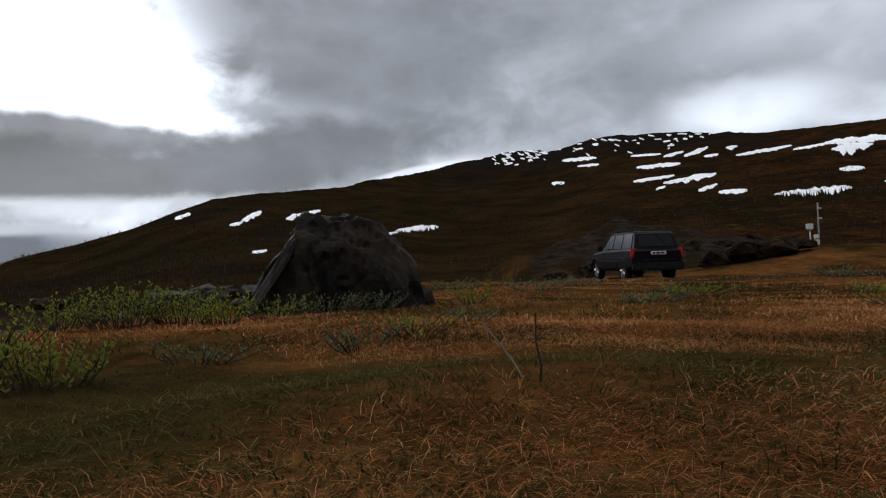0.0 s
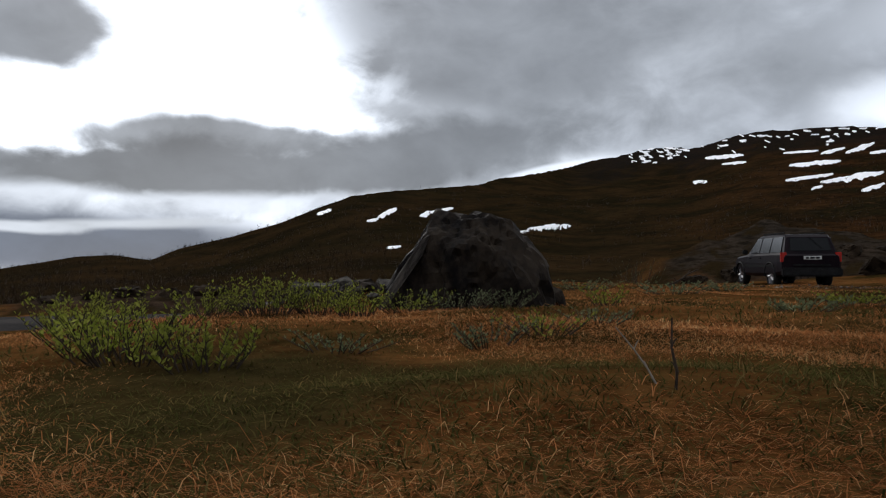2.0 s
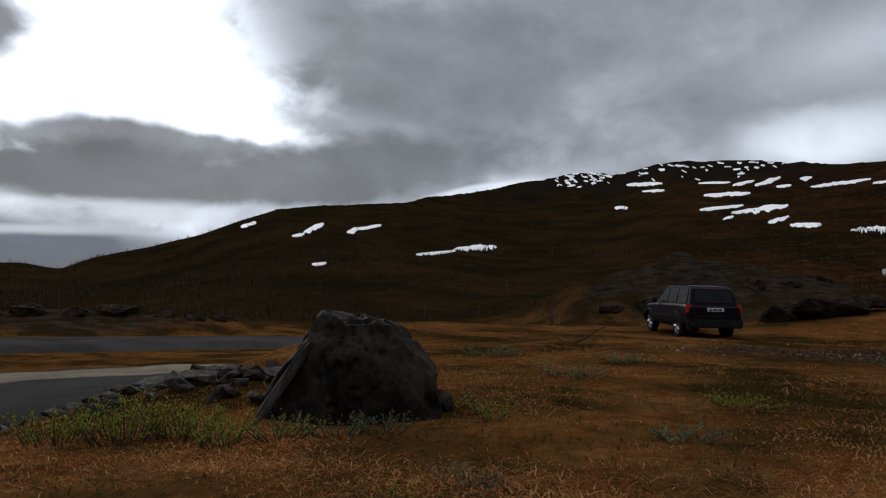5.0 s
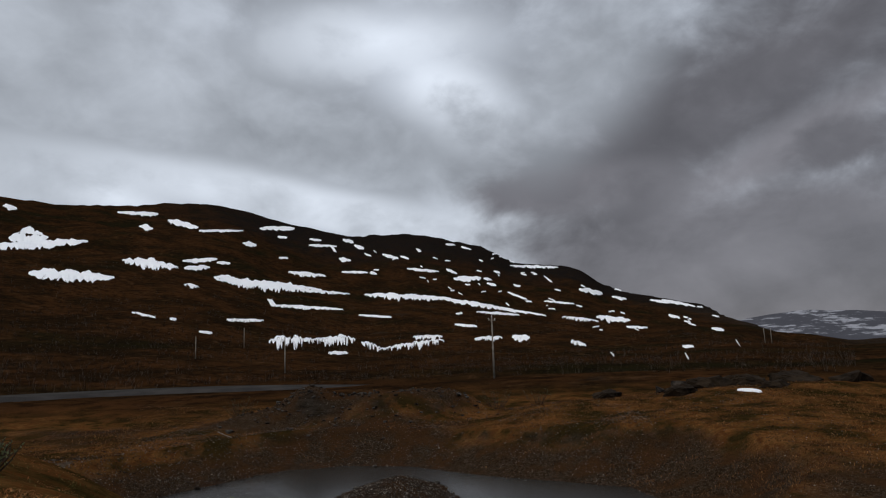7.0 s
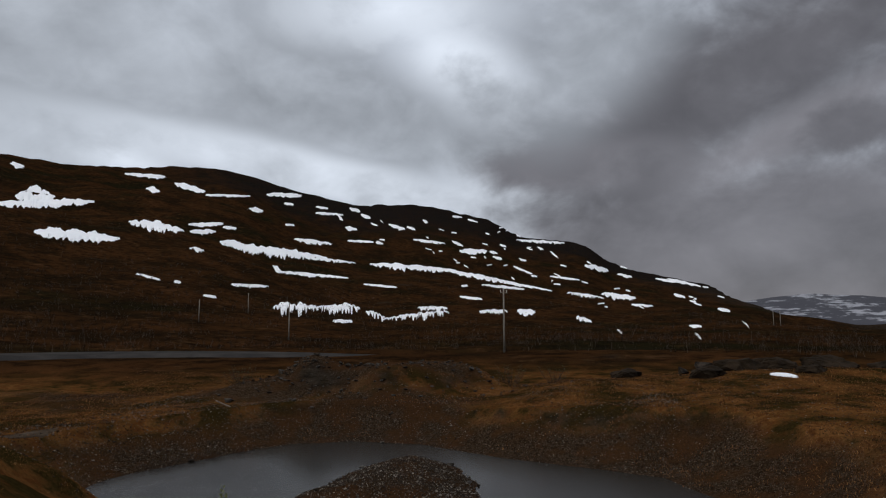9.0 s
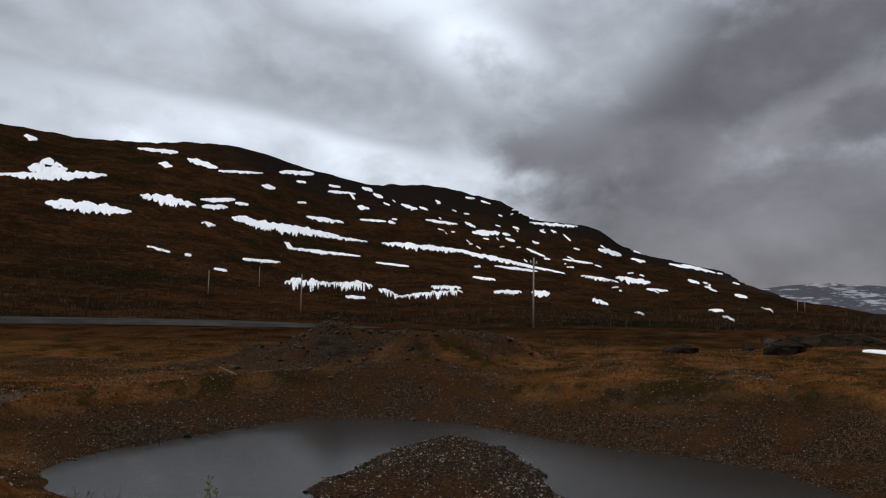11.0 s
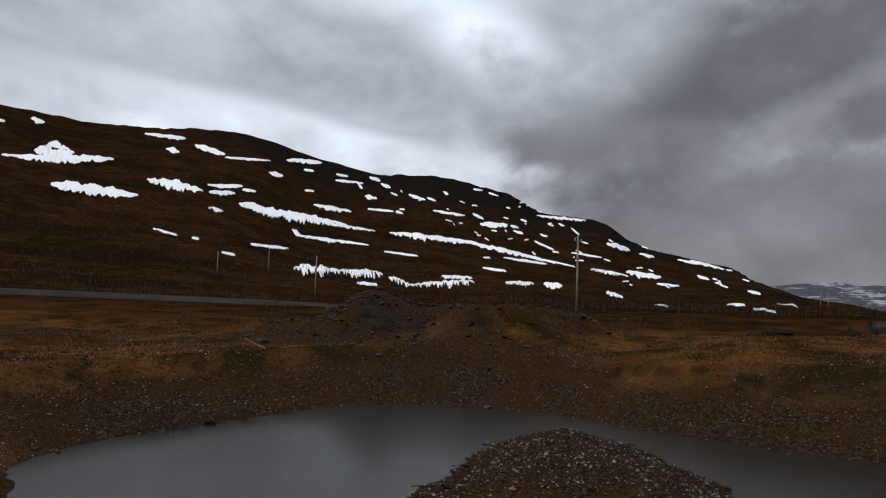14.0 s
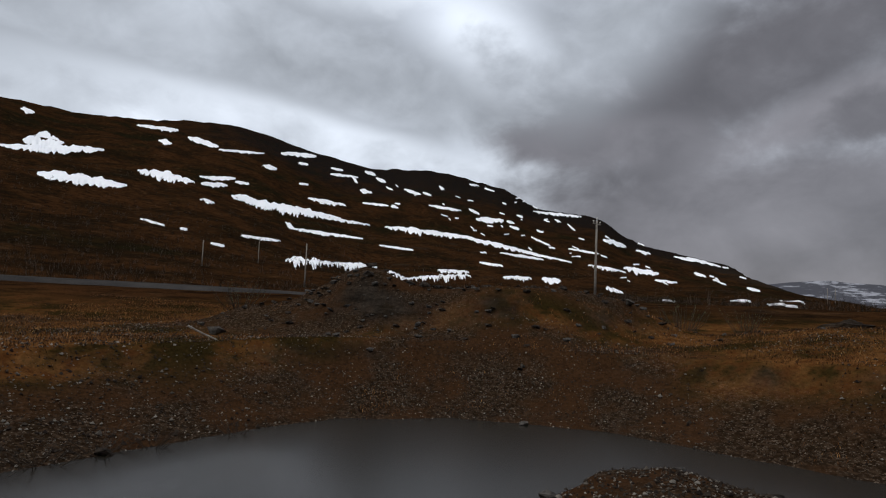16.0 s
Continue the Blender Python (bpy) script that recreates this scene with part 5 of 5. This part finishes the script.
def fan(r0, r1, a0, a1, seed, cut, above=True, bias=1.6):
    """Random places in a sector round the start, kept where the ground cover suits."""
    def pick(rng, n):
        r = r0 + (r1 - r0) * rng.rand(n) ** bias
        a = np.radians(rng.uniform(a0, a1, n))
        x, y = r * np.sin(a), r * np.cos(a)
        kind = 1.3 * rough(x, y, 1.9, 3, 51.0) + 0.12 * rng.randn(n) - 0.75 * bump(x, y, -1.1, 2.0, 0.75, 1.1) + 0.45 * bump(x, y, 0.6, 1.5, 0.9, 0.7) - 0.4 * bump(x, y, 1.9, 2.9, 0.7, 0.4)
        keep = (kind > cut) if above else (kind < cut)
        d = (x - 4.2) * 0.72 - (y - 3.7) * 0.69
        keep &= (d < 2.0) & (x > -5.0) & (np.hypot(x + 0.97, y - 6.7) > 0.72) & ((np.abs(x - 6.85) > 1.1) | (y < 22.3) | (y > 27.2))
        return x[keep], y[keep]
    return pick


stuff("dry_grass", [tussocks(7000, fan(1.3, 6.5, -60, 75, 6, -0.17, bias=1.2), 20, 0.045, 0.085, 0.0024, 31, (1.0, 2.4)),
                    tussocks(7000, fan(0.45, 5.0, -62, 80, 1, -0.16), 54, 0.040, 0.07, 0.0016, 21, (1.0, 2.4)),
                    tussocks(6500, fan(4.0, 28, -45, 62, 2, -0.15, bias=1.3), 26, 0.055, 0.15, 0.0055, 22, (0.8, 2.2)),
                    tussocks(900, fan(0.7, 8, -62, 80, 3, -0.3), 4, 0.085, 0.06, 0.0017, 23, (0.6, 2.2))],
      STRAW, "dry orange-brown moor grass lying in tussocks", "grass")
stuff("green_grass", [tussocks(4200, fan(0.45, 6, -62, 80, 4, -0.02, False), 24, 0.045, 0.07, 0.0034, 24, (0.8, 2.2)),
                      tussocks(3600, fan(4.0, 28, -45, 62, 5, -0.02, False, 1.3), 12, 0.06, 0.12, 0.010, 25, (0.6, 1.8))],
      GREEN, "short dark green grass and moss between straw", "grass")


def basin(cut):
    def pick(rng, n):
        x, y = rng.uniform(20, 74, n), rng.uniform(-30, 42, n)
        kind = rough(x, y, 7, 4, 61.0) + 0.12 * rng.randn(n)
        wet = np.minimum(outline_distance(x, y, POND), 99)
        road, _ = line_distance(x, y, ROAD)
        heap = bump(x, y, 63.5, 13.5, 4.6, 7.0, 12) + bump(x, y, 61.5, 22.5, 3.2, 3.6)
        keep = (kind > cut) & (wet > 0.7) & (road > 4.2) & (x > 29) & ((heap < 0.35) | (rng.rand(n) < 0.25))
        return x[keep], y[keep]
    return pick


stuff("bank_grass", [tussocks(17000, basin(-0.06), 10, 0.15, 0.24, 0.016, 26)], BANKSTRAW, "sparse rusty grass on the gravel around the pond", "grass")
def near_bank(rng, n):
    x, y = rng.uniform(20, 30, n), rng.uniform(2, 22, n)
    keep = (outline_distance(x, y, POND) > 0.4) & (rough(x, y, 3, 3, 71.0) > -0.2)
    return x[keep], y[keep]


stuff("bank_turf", [tussocks(3200, near_bank, 14, 0.06, 0.11, 0.005, 28, (0.6, 2.2))], BANKSTRAW, "short rusty turf on the near pond bank", "grass")
stuff("heath_shrubs", [tussocks(15000, basin(-0.35), 8, 0.12, 0.2, 0.024, 27, (0.5, 1.5))],
      blade_material("heather", (0.018, 0.009, 0.005), (0.040, 0.018, 0.008), (0.075, 0.034, 0.013)), "low dark heather and crowberry over gravel", "heather")


# ---------------------------------------------------------------- shrubs and twigs
def leaf_faces(verts, faces, at, aim, long, wide, rng):
    """One pointed leaf, folded along its middle."""
    aim = aim.normalized()
    side = aim.cross(Vector((rng.gauss(0, 1), rng.gauss(0, 1), rng.gauss(0, 1)))).normalized() * wide / 2
    fold = aim.cross(side).normalized() * wide * 0.15
    k = len(verts)
    verts += [at, at + aim * long * 0.5 - side + fold, at + aim * long, at + aim * long * 0.5 + side + fold, at + aim * long * 0.5]
    faces += [(k, k + 4, k + 1), (k + 1, k + 4, k + 2), (k, k + 3, k + 4), (k + 4, k + 3, k + 2)]


def shrub(name, x, y, wide, tall, stems, leaves, leaf, mat, label, group, seed, upright=0.75, thick=0.004):
    rng = random.Random(seed)
    plant = new(name)
    z = high(x, y) - 0.02
    plant.matrix_world = pose(x, y, z)
    bm = bmesh.new()
    verts, faces = [], []
    for _ in range(stems):
        a, reach = rng.uniform(0, 6.283), wide * 0.5 * rng.random() ** 0.5
        root = Vector((math.cos(a) * reach * 0.55, math.sin(a) * reach * 0.55, 0))
        root.z = high(x + root.x, y + root.y) - z - 0.02
        h = tall * rng.uniform(0.55, 1.05)
        tip = root + Vector((math.cos(a) * reach * (1 - upright) * 2 + rng.gauss(0, 0.03), math.sin(a) * reach * (1 - upright) * 2 + rng.gauss(0, 0.03), h))
        mid = root.lerp(tip, 0.5) + Vector((rng.gauss(0, 0.08), rng.gauss(0, 0.08), 0)) * tall
        tube(bm, [root, mid, tip], [thick, thick * 0.75, thick * 0.35], 4)
        if stems < 8:
            part("stem", bm, BARK, plant)
            bm = bmesh.new()
        for k in range(leaves):
            u = rng.uniform(0.25, 1.0)
            p = root.lerp(mid, u * 2) if u < 0.5 else mid.lerp(tip, u * 2 - 1)
            b = rng.uniform(0, 6.283)
            leaf_faces(verts, faces, p, Vector((math.cos(b), math.sin(b), rng.uniform(0.4, 1.4))), leaf * rng.uniform(0.6, 1.3), leaf * rng.uniform(0.3, 0.5), rng)
    if stems >= 8:
        tagged(part("branchwork", bm, BARK, plant), kind="stuff")
    if verts:
        tagged(mesh_object("foliage", [tuple(v) for v in verts], faces, mat, plant), kind="stuff")
    return tagged(plant, label, "shrub", group)


green = "low willow shrub with fresh yellow-green leaves"
for k, (x, y, w, h, n) in enumerate([(-1.90, 2.75, 0.73, 0.27, 60), (-1.46, 2.63, 0.47, 0.20, 36), (-2.28, 3.04, 0.58, 0.23, 40), (-2.46, 5.38, 0.82, 0.35, 70), (-2.05, 5.56, 0.70, 0.33, 56),
                                     (-2.92, 5.26, 0.70, 0.30, 46), (-3.45, 4.45, 0.94, 0.30, 56), (-3.04, 3.86, 0.70, 0.23, 40), (-1.70, 5.38, 0.53, 0.26, 40)]):
    shrub("willow_shrub", x, y, w, h, n, 13, 0.032, LEAF, green, "green willow shrubs", 100 + k)
grey = "small grey-green dwarf willow in dry grass"
for k, (x, y, w, h, n) in enumerate([(-1.29, 5.56, 0.58, 0.21, 44), (-0.88, 5.67, 0.58, 0.19, 40), (-0.53, 5.85, 0.53, 0.18, 34), (-0.12, 3.98, 0.47, 0.14, 26), (-0.41, 3.74, 0.47, 0.15, 26),
                                     (0.18, 4.56, 0.47, 0.14, 22), (0.35, 6.55, 0.35, 0.23, 16), (-1.17, 3.39, 0.41, 0.13, 22), (1.87, 6.08, 0.58, 0.13, 24), (3.04, 8.19, 0.82, 0.15, 30),
                                     (1.40, 10.06, 0.94, 0.19, 30), (0.23, 12.87, 1.05, 0.21, 34), (5.15, 7.72, 0.82, 0.16, 30), (2.57, 12.29, 0.94, 0.18, 30), (7.25, 12.29, 1.05, 0.23, 36), (3.51, 5.15, 0.58, 0.12, 22)]):
    shrub("dwarf_willow", x, y, w, h, n, 10, 0.026 if y < 6 else 0.045, GREYLEAF if k % 3 else LEAF, grey, "dwarf willows in the grass", 200 + k, 0.6)
for k, (x, y, w, h) in enumerate([(22.4, 10.0, 0.45, 1.15), (22.9, 12.0, 0.5, 0.8), (22.6, 12.5, 0.4, 0.6), (23.2, 10.8, 0.5, 0.75), (24.5, 13.0, 0.5, 0.45)]):
    shrub("willow_sapling", x, y, w, h, 4 if k == 0 else 6, (16, 7, 9, 2, 3)[k], 0.085 if k == 0 else 0.06, LEAF if k == 0 else GREYLEAF,
          "thin willow sapling with few leaves by the pond", "saplings on the bank", 300 + k, 0.65, 0.008)
for k, (x, y, w, h) in enumerate([(14.5, 13.5, 1.6, 1.2), (16.5, 15.5, 1.8, 1.0), (12.8, 11.4, 1.2, 0.9), (34, 31, 2.0, 1.0), (61, 26, 2.5, 1.6), (66, 3, 2.2, 1.7), (68, -1, 2.4, 1.6), (10, 32, 2.2, 1.5), (3, 36, 2.0, 1.7), (8.0, 7.0, 0.5, 0.4)]):
    shrub("bare_willow_bush", x, y, w, h, 40, 7, 0.06, GREYLEAF, "thin dark willow bush with sparse leaves", "willow bushes on the slope", 400 + k, 0.5, 0.012)


for k, (x, y, w, h) in enumerate([(41.0, 21.5, 1.4, 0.55), (42.2, 20.9, 1.5, 0.6), (40.0, 21.9, 1.2, 0.5), (45.4, 19.1, 0.7, 0.55), (43.4, 20.3, 1.0, 0.5)]):
    shrub("leafless_shrub", x, y, w, h, 22, 0, 0.05, GREYLEAF, "leafless dark twigs standing at the water's edge", "shrubs on the shore", 500 + k, 0.3, 0.009)


def dead_twig(x, y, points, radius, label):
    bm = bmesh.new()
    tube(bm, points, [radius * (1 - 0.6 * k / (len(points) - 1)) for k in range(len(points))], 5)
    for k in range(1, len(points) - 1):
        p = Vector(points[k])
        q = p + Vector((0.3 * (-1) ** k, 0.1, 0.5)) * (Vector(points[-1]) - Vector(points[0])).length * 0.25
        tube(bm, [p, p.lerp(q, 0.6) + Vector((0, 0, 0.004)), q], [radius * 0.5, radius * 0.4, radius * 0.2], 4)
    ob = part("dead_twig", bm, POLEWOOD if "pale" in label else BARK)
    ob.matrix_world = pose(x, y, high(x, y) - 0.01)
    return tagged(ob, label, "twig")


dead_twig(0.27, 1.55, [(0, 0, 0), (0.004, 0, 0.05), (-0.006, 0.005, 0.10), (-0.003, 0.01, 0.165)], 0.0045, "upright dead twig in dry grass")
dead_twig(0.24, 1.6, [(0, 0, 0), (-0.02, 0.01, 0.04), (-0.05, 0.02, 0.085), (-0.09, 0.03, 0.135)], 0.003, "pale leaning dead stalk in dry grass")
dead_twig(2.2, 17.2, [(0, 0, 0.02), (0.25, 0, 0.12), (0.5, 0.05, 0.3), (0.75, 0.05, 0.42)], 0.03, "dark dead branch lying on the grass")


def pale_stick(x, y, points, radius):
    bm = bmesh.new()
    tube(bm, points, [radius, radius * 0.9, radius * 0.7], 6)
    ob = part("stick", bm, POLEWOOD)
    ob.matrix_world = pose(x, y, high(x, y))
    return tagged(ob, "pale weathered stick lying on the gravel bank", "stick")


pale_stick(50.8, 22.9, [(-0.2, 0.45, 0.5), (0, 0, 0.25), (0.2, -0.5, 0.02)], 0.04)
tagged(draped("snow_remnant", (58.5, -17.6), 1.3, 0.6, 20, SNOW, 0.10, 6.0), "small remnant of old snow beside the rocks", "snow", "snow patches on the fell")
